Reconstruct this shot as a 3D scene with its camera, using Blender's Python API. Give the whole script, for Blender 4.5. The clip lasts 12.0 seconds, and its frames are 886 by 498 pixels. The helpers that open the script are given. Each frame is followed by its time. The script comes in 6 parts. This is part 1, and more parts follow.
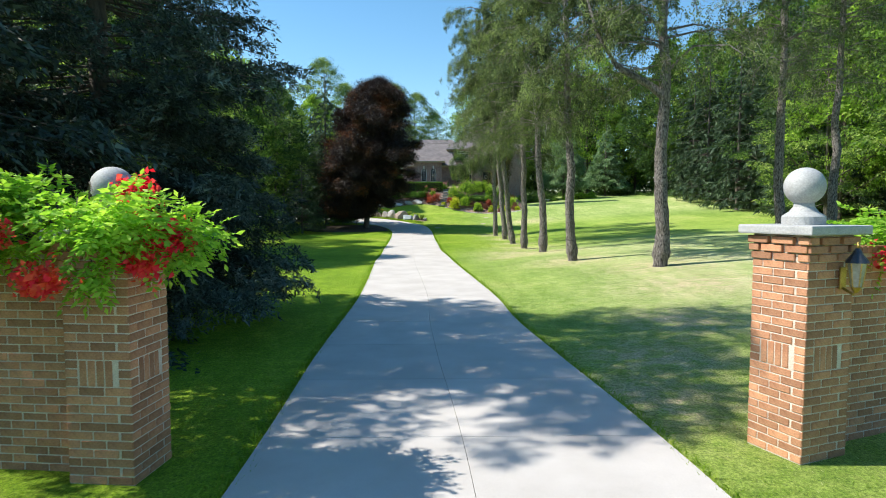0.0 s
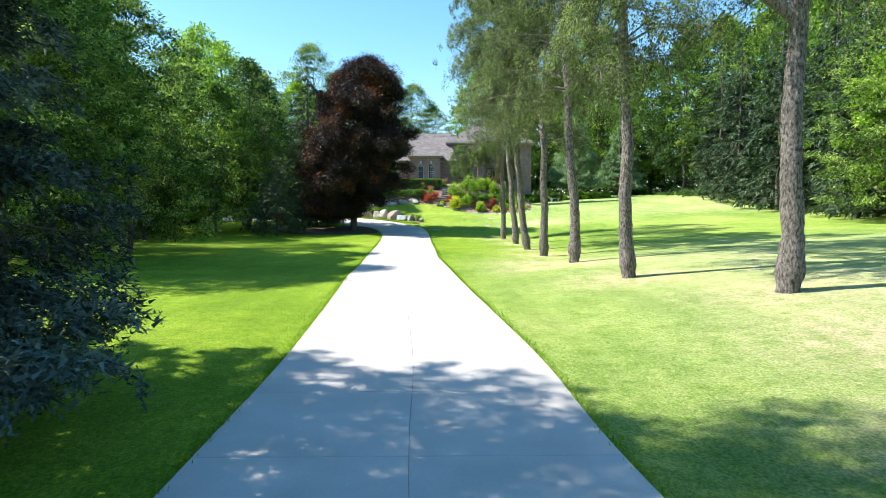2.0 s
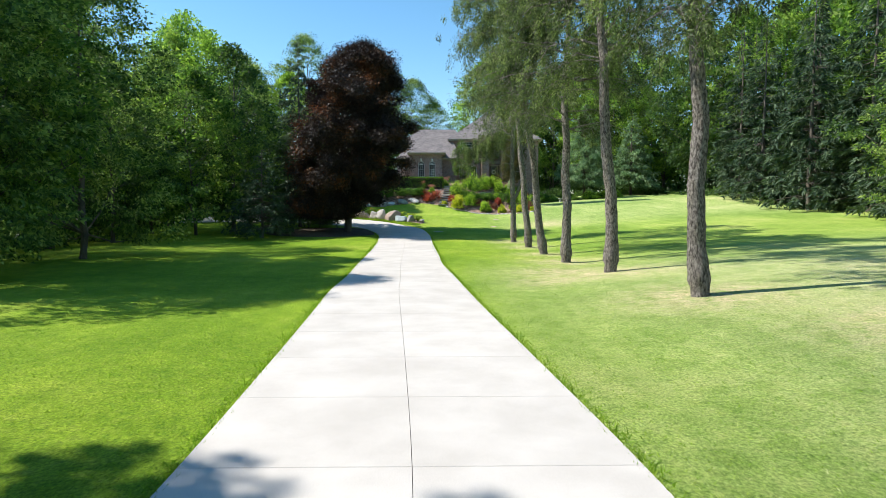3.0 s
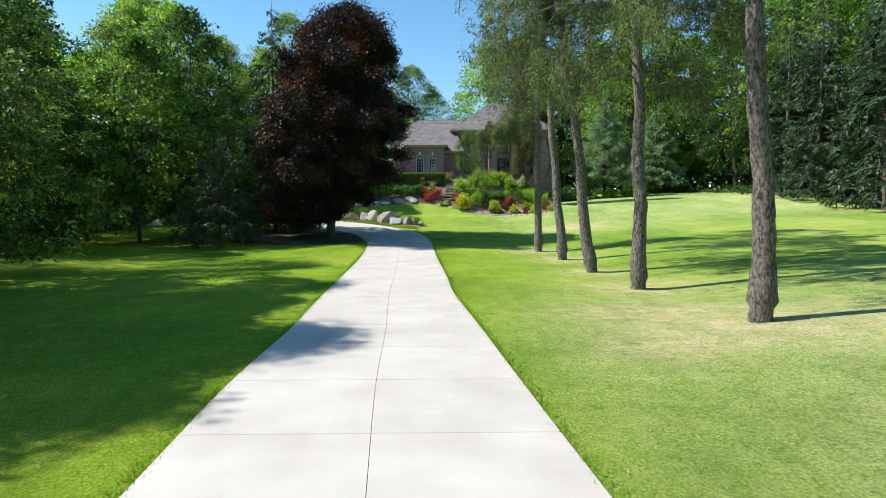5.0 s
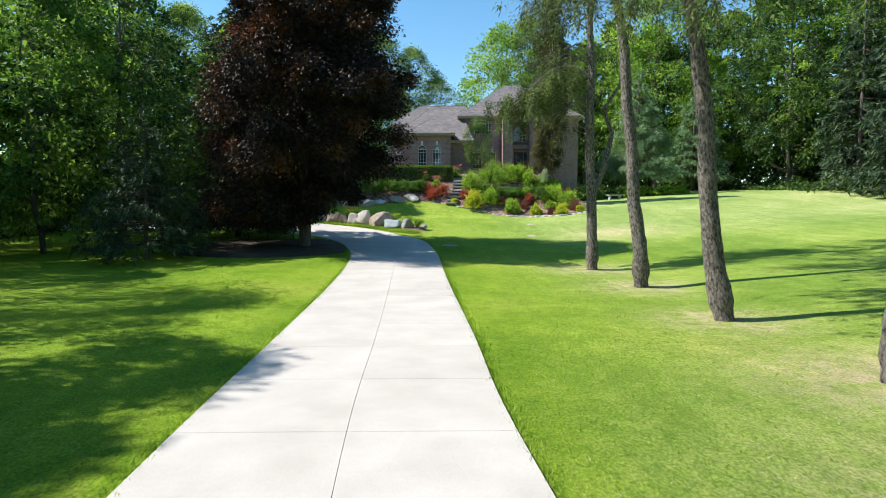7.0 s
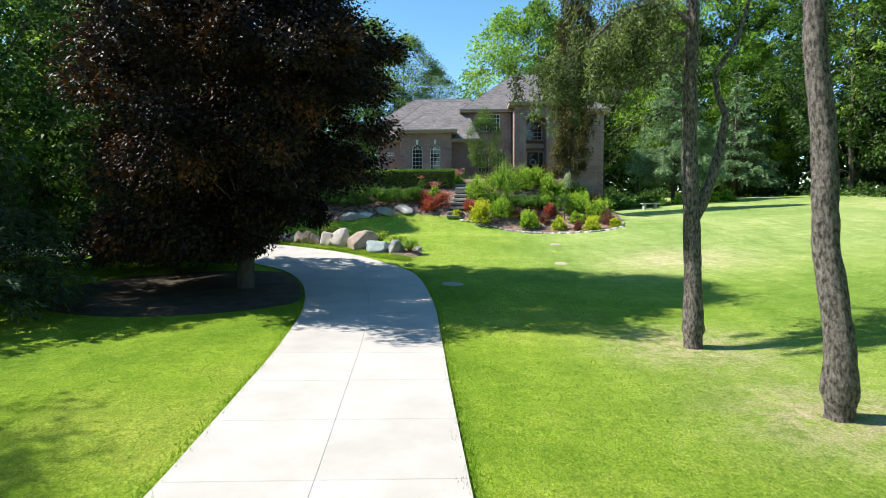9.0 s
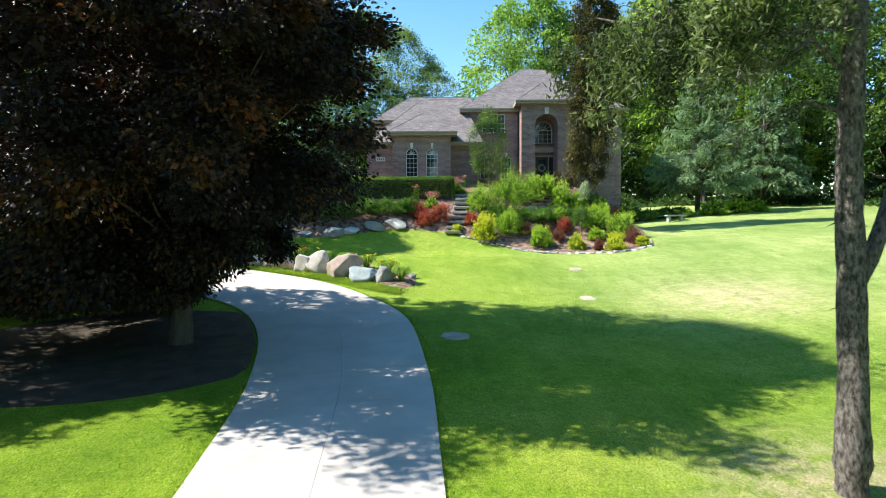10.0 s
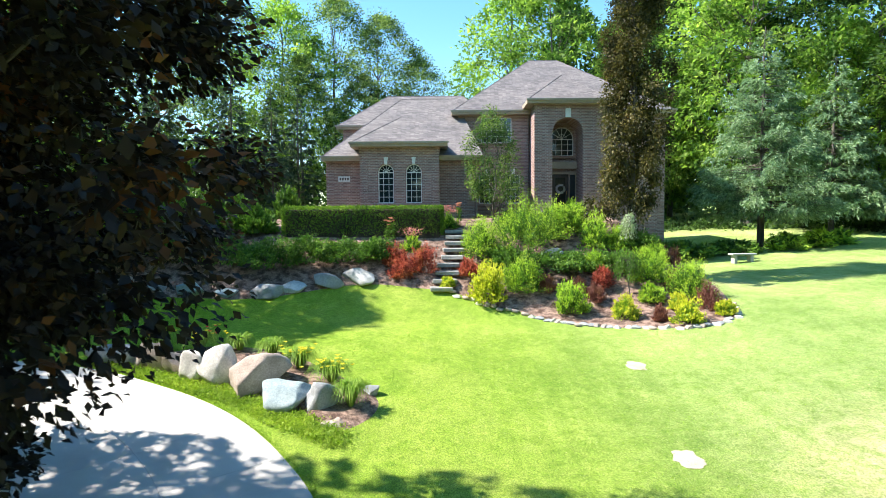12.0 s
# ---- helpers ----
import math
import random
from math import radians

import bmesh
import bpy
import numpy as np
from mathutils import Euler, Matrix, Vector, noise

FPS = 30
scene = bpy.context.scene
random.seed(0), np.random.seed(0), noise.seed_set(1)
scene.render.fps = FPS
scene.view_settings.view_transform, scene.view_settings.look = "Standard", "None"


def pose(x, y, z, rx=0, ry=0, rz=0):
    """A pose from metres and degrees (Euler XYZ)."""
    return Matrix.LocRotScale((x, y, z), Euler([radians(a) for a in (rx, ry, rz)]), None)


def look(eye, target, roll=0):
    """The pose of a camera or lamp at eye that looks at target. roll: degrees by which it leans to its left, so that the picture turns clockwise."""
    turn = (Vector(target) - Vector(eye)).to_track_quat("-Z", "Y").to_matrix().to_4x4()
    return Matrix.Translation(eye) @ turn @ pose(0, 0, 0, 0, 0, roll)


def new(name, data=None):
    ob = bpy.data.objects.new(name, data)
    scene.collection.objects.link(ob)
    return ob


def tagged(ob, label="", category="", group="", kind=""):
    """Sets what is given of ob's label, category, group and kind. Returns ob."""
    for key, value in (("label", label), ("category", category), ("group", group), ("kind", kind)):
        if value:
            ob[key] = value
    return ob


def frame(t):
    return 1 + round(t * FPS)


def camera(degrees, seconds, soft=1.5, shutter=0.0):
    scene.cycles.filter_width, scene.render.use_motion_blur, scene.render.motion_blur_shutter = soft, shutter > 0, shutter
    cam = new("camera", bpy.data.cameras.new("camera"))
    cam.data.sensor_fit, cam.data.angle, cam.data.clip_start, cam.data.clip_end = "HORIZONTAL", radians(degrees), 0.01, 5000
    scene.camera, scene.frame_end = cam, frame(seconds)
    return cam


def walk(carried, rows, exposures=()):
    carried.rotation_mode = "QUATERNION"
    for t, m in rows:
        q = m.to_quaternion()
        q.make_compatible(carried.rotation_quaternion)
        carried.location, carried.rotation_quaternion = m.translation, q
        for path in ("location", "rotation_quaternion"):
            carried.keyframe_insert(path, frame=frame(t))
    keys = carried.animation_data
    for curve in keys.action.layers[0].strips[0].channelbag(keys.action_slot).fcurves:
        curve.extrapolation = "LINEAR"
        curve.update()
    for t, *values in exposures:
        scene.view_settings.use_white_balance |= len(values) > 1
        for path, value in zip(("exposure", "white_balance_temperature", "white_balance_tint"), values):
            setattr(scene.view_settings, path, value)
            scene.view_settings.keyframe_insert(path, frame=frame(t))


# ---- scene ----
cam = camera(73.0, 12.0, soft=0.6, shutter=0.15)
# seconds, eye (x, y, z), yaw, pitch, lean to the right
PATH = [
    (0.0, -0.000, -0.000, 3.056, -1.08, -3.81, 0.06),
    (0.5, 0.096, 2.139, 2.971, -1.22, -3.74, -0.02),
    (1.0, 0.193, 4.386, 2.899, -1.23, -3.71, -0.06),
    (1.5, 0.155, 6.756, 2.868, -1.27, -3.75, -0.10),
    (2.0, 0.183, 9.376, 2.758, -1.19, -3.62, -0.11),
    (2.5, 0.120, 12.084, 2.700, -1.18, -3.57, -0.17),
    (3.0, 0.030, 14.636, 2.620, -1.20, -3.48, -0.12),
    (5.0, -0.176, 24.919, 2.677, -1.34, -3.43, 0.01),
    (5.5, -0.248, 27.607, 2.673, -1.36, -3.44, -0.08),
    (6.0, -0.330, 30.417, 2.577, -1.37, -3.44, -0.07),
    (6.5, -0.347, 33.155, 2.581, -1.26, -3.46, -0.08),
    (7.0, -0.401, 36.044, 2.767, -1.21, -3.46, -0.07),
    (9.0, -0.145, 46.586, 3.774, -1.18, -3.33, 0.27),
    (9.5, -0.095, 49.440, 4.265, -1.25, -3.35, 0.15),
    (10.0, -0.110, 52.625, 4.766, -1.50, -3.35, 0.22),
    (10.5, -0.092, 55.872, 5.242, -1.80, -3.26, 0.27),
    (11.0, 0.060, 59.203, 5.743, -2.00, -3.25, 0.30),
    (11.5, 0.439, 62.117, 6.314, -2.04, -3.12, 0.41),
    (12.0, 0.578, 64.554, 6.763, -2.19, -3.08, 0.38),
]
EXPOSURES = [(0.0, 0.60), (0.8, 0.98), (1.5, 1.22), (2.0, 1.10), (2.6, 0.80), (3.2, 0.63), (4.8, 0.56), (6.0, 0.62), (7.0, 0.64), (9.0, 0.74), (10.0, 0.98), (10.5, 1.28), (11.5, 1.42), (12.0, 1.34)]
walk(cam, [(t, pose(x, y, z, 90 + pitch, lean, yaw)) for t, x, y, z, yaw, pitch, lean in PATH], EXPOSURES)

# ---- daylight: a clear midday sky, sun from the side of the wood ----
SUN_AZ, SUN_EL = radians(-86.0), radians(47.5)
to_sun = Vector((math.sin(SUN_AZ) * math.cos(SUN_EL), math.cos(SUN_AZ) * math.cos(SUN_EL), math.sin(SUN_EL)))
world = bpy.data.worlds.new("sky")
scene.world = world
world.use_nodes = True
wn, wl = world.node_tree.nodes, world.node_tree.links
sky = wn.new("ShaderNodeTexSky")
sky.sky_type, sky.sun_disc = "NISHITA", False
sky.sun_elevation, sky.sun_rotation = SUN_EL, SUN_AZ
sky.air_density, sky.dust_density, sky.ozone_density = 1.0, 0.2, 1.5
wn["Background"].inputs["Strength"].default_value = 0.135
deep = wn.new("ShaderNodeHueSaturation")
deep.inputs["Saturation"].default_value = 1.24
deep.inputs["Hue"].default_value = 0.49
wl.new(sky.outputs[0], deep.inputs["Color"])
wl.new(deep.outputs[0], wn["Background"].inputs["Color"])
sun = new("sun", bpy.data.lights.new("sun", "SUN"))
sun.data.energy, sun.data.angle, sun.data.color = 5.0, radians(0.6), (1.0, 0.94, 0.85)
sun.matrix_world = look(to_sun * 80, (0, 0, 0))

# ---- materials ----
def nodes_of(name):
    m = bpy.data.materials.new(name)
    m.use_nodes = True
    n, l = m.node_tree.nodes, m.node_tree.links
    return m, n, l, n["Principled BSDF"]


def ramp_of(n, l, fac, stops):
    r = n.new("ShaderNodeValToRGB")
    while len(r.color_ramp.elements) < len(stops):
        r.color_ramp.elements.new(0.5)
    for e, (p, c) in zip(r.color_ramp.elements, stops):
        e.position, e.color = p, (*c, 1)
    l.new(fac, r.inputs[0])
    return r.outputs[0]


def noise_of(n, l, scale, detail=5, rough=0.6, coords="Object", stretch=None):
    tc = n.new("ShaderNodeTexCoord")
    t = n.new("ShaderNodeTexNoise")
    t.inputs["Scale"].default_value, t.inputs["Detail"].default_value, t.inputs["Roughness"].default_value = scale, detail, rough
    src = tc.outputs[coords]
    if stretch:
        mp = n.new("ShaderNodeMapping")
        mp.inputs["Scale"].default_value = stretch
        l.new(src, mp.inputs[0])
        src = mp.outputs[0]
    l.new(src, t.inputs["Vector"])
    return t.outputs["Fac"]


def mixed(n, l, fac, a, b, kind="MIX"):
    m = n.new("ShaderNodeMix")
    m.data_type, m.blend_type = "RGBA", kind
    for sock, v in ((m.inputs[0], fac), (m.inputs[6], a), (m.inputs[7], b)):
        if isinstance(v, (int, float)):
            sock.default_value = v
        elif isinstance(v, tuple):
            sock.default_value = (*v, 1)
        else:
            l.new(v, sock)
    return m.outputs[2]


def bumped(n, l, bsdf, height, strength=0.3, distance=0.02):
    b = n.new("ShaderNodeBump")
    b.inputs["Strength"].default_value, b.inputs["Distance"].default_value = strength, distance
    l.new(height, b.inputs["Height"])
    l.new(b.outputs[0], bsdf.inputs["Normal"])


def surface(name, dark, light, scale=4.0, fine=40.0, rough=0.8, bump=0.3, dist=0.02, metal=0.0, spread=0.35, stretch=None, piece=0.0, grain=1.0):
    """A surface with large stains and fine grain, and, with piece, a tone for each object of its own."""
    m, n, l, b = nodes_of(name)
    big, small = noise_of(n, l, scale, stretch=stretch), noise_of(n, l, fine, 4, 0.7, stretch=stretch)
    c = ramp_of(n, l, big, [(0.5 - spread / 2, dark), (0.5 + spread / 2, light)])
    g = ramp_of(n, l, small, [(0.3, (1 - 0.28 * grain,) * 3), (0.7, (1 + 0.15 * grain,) * 3)])
    c = mixed(n, l, 1.0, c, g, "MULTIPLY")
    if piece:
        oi = n.new("ShaderNodeObjectInfo")
        t = ramp_of(n, l, oi.outputs["Random"], [(0.0, (1 - piece,) * 3), (1.0, (1 + piece * 0.6,) * 3)])
        c = mixed(n, l, 1.0, c, t, "MULTIPLY")
    l.new(c, b.inputs["Base Color"])
    b.inputs["Roughness"].default_value, b.inputs["Metallic"].default_value = rough, metal
    if bump:
        bumped(n, l, b, small, bump, dist)
    return m


def foliage(name, tones, through_light=0.35, rough=0.55, scale=0.35, glow=(1.12, 1.25, 0.7), single=0.45):
    """Leaves: a tone for each leaf, drifting over the crown, with light let through."""
    m, n, l, b = nodes_of(name)
    geo = n.new("ShaderNodeNewGeometry")
    big = noise_of(n, l, scale, 3)
    add = n.new("ShaderNodeMath")
    add.operation = "MULTIPLY_ADD"
    l.new(geo.outputs["Random Per Island"], add.inputs[0])
    add.inputs[1].default_value = single
    mul = n.new("ShaderNodeMapRange")
    l.new(big, mul.inputs[0])
    for k, v in enumerate((0.32, 0.68, 0.0, 1.0 - single)):
        mul.inputs[k + 1].default_value = v
    l.new(mul.outputs[0], add.inputs[2])
    k = len(tones)
    c = ramp_of(n, l, add.outputs[0], [(0.15 + 0.7 * i / (k - 1), t) for i, t in enumerate(tones)])
    l.new(c, b.inputs["Base Color"])
    b.inputs["Roughness"].default_value = rough
    b.inputs["Specular IOR Level"].default_value = 0.22
    tr = n.new("ShaderNodeBsdfTranslucent")
    tint = mixed(n, l, 1.0, c, glow, "MULTIPLY")
    l.new(tint, tr.inputs["Color"])
    mx = n.new("ShaderNodeMixShader")
    mx.inputs[0].default_value = through_light
    l.new(b.outputs[0], mx.inputs[1])
    l.new(tr.outputs[0], mx.inputs[2])
    l.new(mx.outputs[0], n["Material Output"].inputs["Surface"])
    return m


def brickwork(name, tones, mortar, course=0.075, length=0.215, joint=0.01):
    """Far brick walls: courses along the wall, whichever way it faces."""
    m, n, l, b = nodes_of(name)
    tc = n.new("ShaderNodeTexCoord")
    sep = n.new("ShaderNodeSeparateXYZ")
    l.new(tc.outputs["Object"], sep.inputs[0])
    u = n.new("ShaderNodeMath")
    u.operation = "ADD"
    l.new(sep.outputs[0], u.inputs[0])
    l.new(sep.outputs[1], u.inputs[1])
    com = n.new("ShaderNodeCombineXYZ")
    l.new(u.outputs[0], com.inputs[0])
    l.new(sep.outputs[2], com.inputs[1])
    br = n.new("ShaderNodeTexBrick")
    br.inputs["Scale"].default_value = 1.0
    br.inputs["Brick Width"].default_value, br.inputs["Row Height"].default_value = length, course
    br.inputs["Mortar Size"].default_value, br.inputs["Mortar Smooth"].default_value = joint / 2, 0.2
    br.inputs["Color1"].default_value, br.inputs["Color2"].default_value = (*tones[0], 1), (*tones[1], 1)
    br.inputs["Mortar"].default_value = (*mortar, 1)
    l.new(com.outputs[0], br.inputs["Vector"])
    big = ramp_of(n, l, noise_of(n, l, 0.9), [(0.35, (0.82, 0.82, 0.84)), (0.65, (1.12, 1.1, 1.08))])
    l.new(mixed(n, l, 1.0, br.outputs["Color"], big, "MULTIPLY"), b.inputs["Base Color"])
    b.inputs["Roughness"].default_value = 0.85
    inv = n.new("ShaderNodeMath")
    inv.operation = "SUBTRACT"
    inv.inputs[0].default_value = 1.0
    l.new(br.outputs["Fac"], inv.inputs[1])
    bumped(n, l, b, inv.outputs[0], 0.5, 0.008)
    return m


def lawn_material():
    """Mown grass: broad drifts, fine mottling, and worn tan turf where it is dry."""
    m, n, l, b = nodes_of("lawn")
    a, c2, f = noise_of(n, l, 0.12, 4), noise_of(n, l, 0.9, 6, 0.65), noise_of(n, l, 24, 8, 0.9)
    lush = ramp_of(n, l, a, [(0.36, (0.155, 0.275, 0.014)), (0.54, (0.245, 0.37, 0.026)), (0.68, (0.345, 0.42, 0.06))])
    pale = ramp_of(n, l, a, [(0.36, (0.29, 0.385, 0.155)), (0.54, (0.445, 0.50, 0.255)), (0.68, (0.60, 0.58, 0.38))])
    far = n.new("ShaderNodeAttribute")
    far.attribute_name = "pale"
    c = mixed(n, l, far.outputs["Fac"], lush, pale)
    at = n.new("ShaderNodeAttribute")
    at.attribute_name = "dry"
    worn = n.new("ShaderNodeMath")
    worn.operation = "MULTIPLY"
    l.new(at.outputs["Fac"], worn.inputs[0])
    l.new(ramp_of(n, l, noise_of(n, l, 2.2, 6, 0.75), [(0.40, (0.2, 0.2, 0.2)), (0.55, (1, 1, 1))]), worn.inputs[1])
    c = mixed(n, l, worn.outputs[0], c, (0.62, 0.50, 0.37))
    tuft = noise_of(n, l, 4.5, 9, 0.8)
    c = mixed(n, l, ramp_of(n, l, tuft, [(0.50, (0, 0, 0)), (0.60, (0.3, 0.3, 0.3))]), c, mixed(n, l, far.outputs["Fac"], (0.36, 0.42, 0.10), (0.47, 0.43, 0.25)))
    c = mixed(n, l, ramp_of(n, l, tuft, [(0.40, (0.45, 0.45, 0.45)), (0.48, (0, 0, 0))]), c, (0.13, 0.25, 0.03))
    d = ramp_of(n, l, c2, [(0.32, (0.84, 0.88, 0.8)), (0.68, (1.13, 1.08, 1.12))])
    mown = noise_of(n, l, 1.0, 3, 0.5, stretch=(1.7, 0.16, 1))
    d = mixed(n, l, 1.0, d, ramp_of(n, l, mown, [(0.35, (0.92, 0.94, 0.9)), (0.65, (1.07, 1.05, 1.07))]), "MULTIPLY")
    weed = noise_of(n, l, 1.9, 7, 0.75)
    d = mixed(n, l, 1.0, d, ramp_of(n, l, weed, [(0.42, (0.88, 0.93, 0.8)), (0.52, (1.0, 1.0, 1.0)), (0.62, (1.07, 1.05, 1.1))]), "MULTIPLY")
    g = ramp_of(n, l, f, [(0.40, (0.32, 0.42, 0.27)), (0.60, (1.62, 1.55, 1.5))])
    c = mixed(n, l, 1.0, mixed(n, l, 1.0, c, d, "MULTIPLY"), g, "MULTIPLY")
    l.new(c, b.inputs["Base Color"])
    b.inputs["Roughness"].default_value = 0.9
    b.inputs["Specular IOR Level"].default_value = 0.15
    bumped(n, l, b, f, 0.8, 0.05)
    return m


def glass_material(name, tint=(0.02, 0.03, 0.03)):
    m, n, l, b = nodes_of(name)
    b.inputs["Base Color"].default_value = (*tint, 1)
    b.inputs["Roughness"].default_value = 0.03
    b.inputs["Specular IOR Level"].default_value = 0.9
    return m


M_LAWN = lawn_material()
M_BLADE = foliage("grass_blade", [(0.14, 0.27, 0.018), (0.23, 0.365, 0.03), (0.36, 0.44, 0.08)], 0.45, 0.6, 0.15)
M_BLADE_PALE = foliage("dry_grass_blade", [(0.26, 0.38, 0.10), (0.44, 0.51, 0.22), (0.62, 0.60, 0.37)], 0.45, 0.6, 0.15)
M_CONCRETE = surface("concrete", (0.455, 0.43, 0.40), (0.55, 0.525, 0.495), 0.8, 60, 0.85, 0.12, 0.004, piece=0.045, grain=0.4)
M_JOINT = surface("joint_dirt", (0.13, 0.118, 0.10), (0.24, 0.22, 0.19), 3, 60, 0.95)
M_BRICK = surface("gate_brick", (0.38, 0.155, 0.075), (0.62, 0.33, 0.185), 2.5, 45, 0.85, 0.4, 0.006, piece=0.36)
M_MORTAR = surface("mortar", (0.60, 0.52, 0.43), (0.74, 0.66, 0.56), 4, 70, 0.95)
M_STONE = surface("cut_stone", (0.36, 0.37, 0.37), (0.50, 0.51, 0.51), 3, 50, 0.75, 0.2, 0.005)
M_HBRICK = brickwork("house_brick", ((0.36, 0.215, 0.185), (0.20, 0.125, 0.112)), (0.50, 0.435, 0.405), 0.085, 0.25, 0.018)
M_SHINGLE = brickwork("roof_shingle", ((0.145, 0.13, 0.13), (0.245, 0.22, 0.215)), (0.10, 0.092, 0.092), 0.085, 0.24, 0.014)
M_TRIM = surface("tan_trim", (0.36, 0.29, 0.21), (0.44, 0.36, 0.27), 2, 30, 0.5, 0.05)
M_WHITE = surface("white_paint", (0.72, 0.72, 0.70), (0.82, 0.82, 0.80), 2, 40, 0.45, 0.05)
M_GLASS = glass_material("window_glass")
M_DARKWOOD = surface("dark_door", (0.035, 0.028, 0.025), (0.07, 0.055, 0.045), 3, 30, 0.4, 0.1)
M_BARK_PINE = surface("pine_bark", (0.075, 0.064, 0.058), (0.46, 0.415, 0.385), 20.0, 55, 0.95, 1.0, 0.15, spread=0.26, stretch=(1, 1, 0.4), grain=1.5)
M_BARK = surface("bark", (0.06, 0.05, 0.042), (0.16, 0.14, 0.12), 3, 20, 0.95, 0.8, 0.04, stretch=(1, 1, 0.3))
M_BARK_MAPLE = surface("maple_bark", (0.075, 0.06, 0.05), (0.17, 0.15, 0.13), 3, 20, 0.95, 0.8, 0.04, stretch=(1, 1, 0.3))
M_SPRUCE = foliage("blue_spruce_needles", [(0.022, 0.035, 0.028), (0.045, 0.072, 0.058), (0.17, 0.235, 0.20)], 0.12, 0.6, 0.5)
M_SPRUCE2 = foliage("green_spruce_needles", [(0.07, 0.13, 0.07), (0.17, 0.28, 0.15), (0.40, 0.52, 0.31)], 0.35, 0.6, 0.5)
M_SPRUCE3 = foliage("dark_spruce_needles", [(0.025, 0.05, 0.03), (0.055, 0.095, 0.055), (0.15, 0.21, 0.12)], 0.25, 0.6, 0.5)
M_PINE = foliage("pine_needles", [(0.034, 0.048, 0.026), (0.09, 0.125, 0.052), (0.32, 0.39, 0.16)], 0.4, 0.6, 0.4)
M_MAPLE = foliage("purple_maple_leaves", [(0.024, 0.023, 0.026), (0.026, 0.023, 0.024), (0.031, 0.023, 0.02), (0.055, 0.036, 0.018), (0.20, 0.08, 0.03)], 0.14, 0.5, 0.38, (1.4, 0.85, 0.5), 0.38)
M_LEAF_A = foliage("leaf_green", [(0.035, 0.078, 0.022), (0.125, 0.23, 0.046), (0.34, 0.45, 0.105)], 0.55)
M_LEAF_B = foliage("leaf_bright", [(0.08, 0.155, 0.03), (0.22, 0.36, 0.06), (0.47, 0.59, 0.14)], 0.62)
M_LEAF_C = foliage("leaf_deep", [(0.018, 0.042, 0.017), (0.052, 0.105, 0.03), (0.15, 0.24, 0.06)], 0.42)
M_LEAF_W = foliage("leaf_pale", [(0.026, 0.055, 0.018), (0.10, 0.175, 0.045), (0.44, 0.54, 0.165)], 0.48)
M_BRONZE = foliage("bronze_beech_leaves", [(0.032, 0.033, 0.015), (0.075, 0.07, 0.024), (0.22, 0.175, 0.058)], 0.3, scale=0.9)
M_HEDGE = foliage("hedge_leaf", [(0.08, 0.16, 0.025), (0.14, 0.26, 0.035), (0.28, 0.40, 0.055)], 0.35, scale=1.0)
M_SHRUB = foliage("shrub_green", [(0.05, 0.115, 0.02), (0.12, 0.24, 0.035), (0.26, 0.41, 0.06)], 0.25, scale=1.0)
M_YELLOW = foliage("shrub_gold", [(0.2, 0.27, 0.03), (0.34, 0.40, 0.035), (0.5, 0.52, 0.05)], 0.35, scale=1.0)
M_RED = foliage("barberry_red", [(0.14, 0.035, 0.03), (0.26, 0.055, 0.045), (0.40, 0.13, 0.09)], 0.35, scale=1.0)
# next three: sunlit tops of shrubs, painted as brighter leaf colours
M_LIT_GREEN = foliage("lit_green_tip", [(0.26, 0.44, 0.045), (0.43, 0.60, 0.065), (0.58, 0.70, 0.11)], 0.35, scale=1.5)
M_RED_TIP = foliage("lit_barberry_tip", [(0.42, 0.07, 0.06), (0.55, 0.13, 0.10), (0.6, 0.24, 0.15)], 0.4, scale=1.5)
M_GOLD_TIP = foliage("lit_golden_tip", [(0.5, 0.52, 0.04), (0.66, 0.64, 0.06), (0.75, 0.70, 0.12)], 0.4, scale=1.5)
M_DUSK = foliage("barberry_dusk", [(0.16, 0.06, 0.055), (0.27, 0.11, 0.095), (0.40, 0.21, 0.17)], 0.35, scale=1.5)
M_BLOSSOM = foliage("white_blossom", [(0.24, 0.36, 0.12), (0.5, 0.56, 0.4), (0.72, 0.74, 0.66)], 0.4, scale=2.0)
M_JUNIPER = foliage("juniper", [(0.035, 0.085, 0.02), (0.075, 0.155, 0.03), (0.16, 0.27, 0.05)], 0.32, scale=1.0)
M_DAYLILY = foliage("daylily_leaf", [(0.12, 0.22, 0.03), (0.22, 0.36, 0.05), (0.34, 0.46, 0.09)], 0.35, scale=1.0)
M_FLOWER_Y = foliage("yellow_petal", [(0.6, 0.42, 0.02), (0.75, 0.6, 0.04), (0.8, 0.66, 0.1)], 0.3)
M_FLOWER_R = foliage("red_petal", [(0.78, 0.02, 0.06), (0.92, 0.05, 0.11), (0.95, 0.18, 0.10)], 0.55)
M_FLOWER_P = foliage("pink_petal", [(0.5, 0.16, 0.16), (0.6, 0.25, 0.24), (0.7, 0.4, 0.36)], 0.3)
M_VINE = foliage("trumpet_vine_leaf", [(0.17, 0.36, 0.04), (0.33, 0.57, 0.065), (0.54, 0.74, 0.13)], 0.48, scale=1.5)
M_MULCH = surface("mulch", (0.12, 0.068, 0.05), (0.45, 0.30, 0.235), 3.5, 16, 0.95, 1.0, 0.08, spread=0.22, grain=2.0)
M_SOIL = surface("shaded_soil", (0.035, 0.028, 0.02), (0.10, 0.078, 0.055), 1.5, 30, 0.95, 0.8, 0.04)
M_ROCK_W = surface("pale_boulder", (0.5, 0.47, 0.44), (0.74, 0.71, 0.67), 1.6, 18, 0.9, 0.6, 0.03)
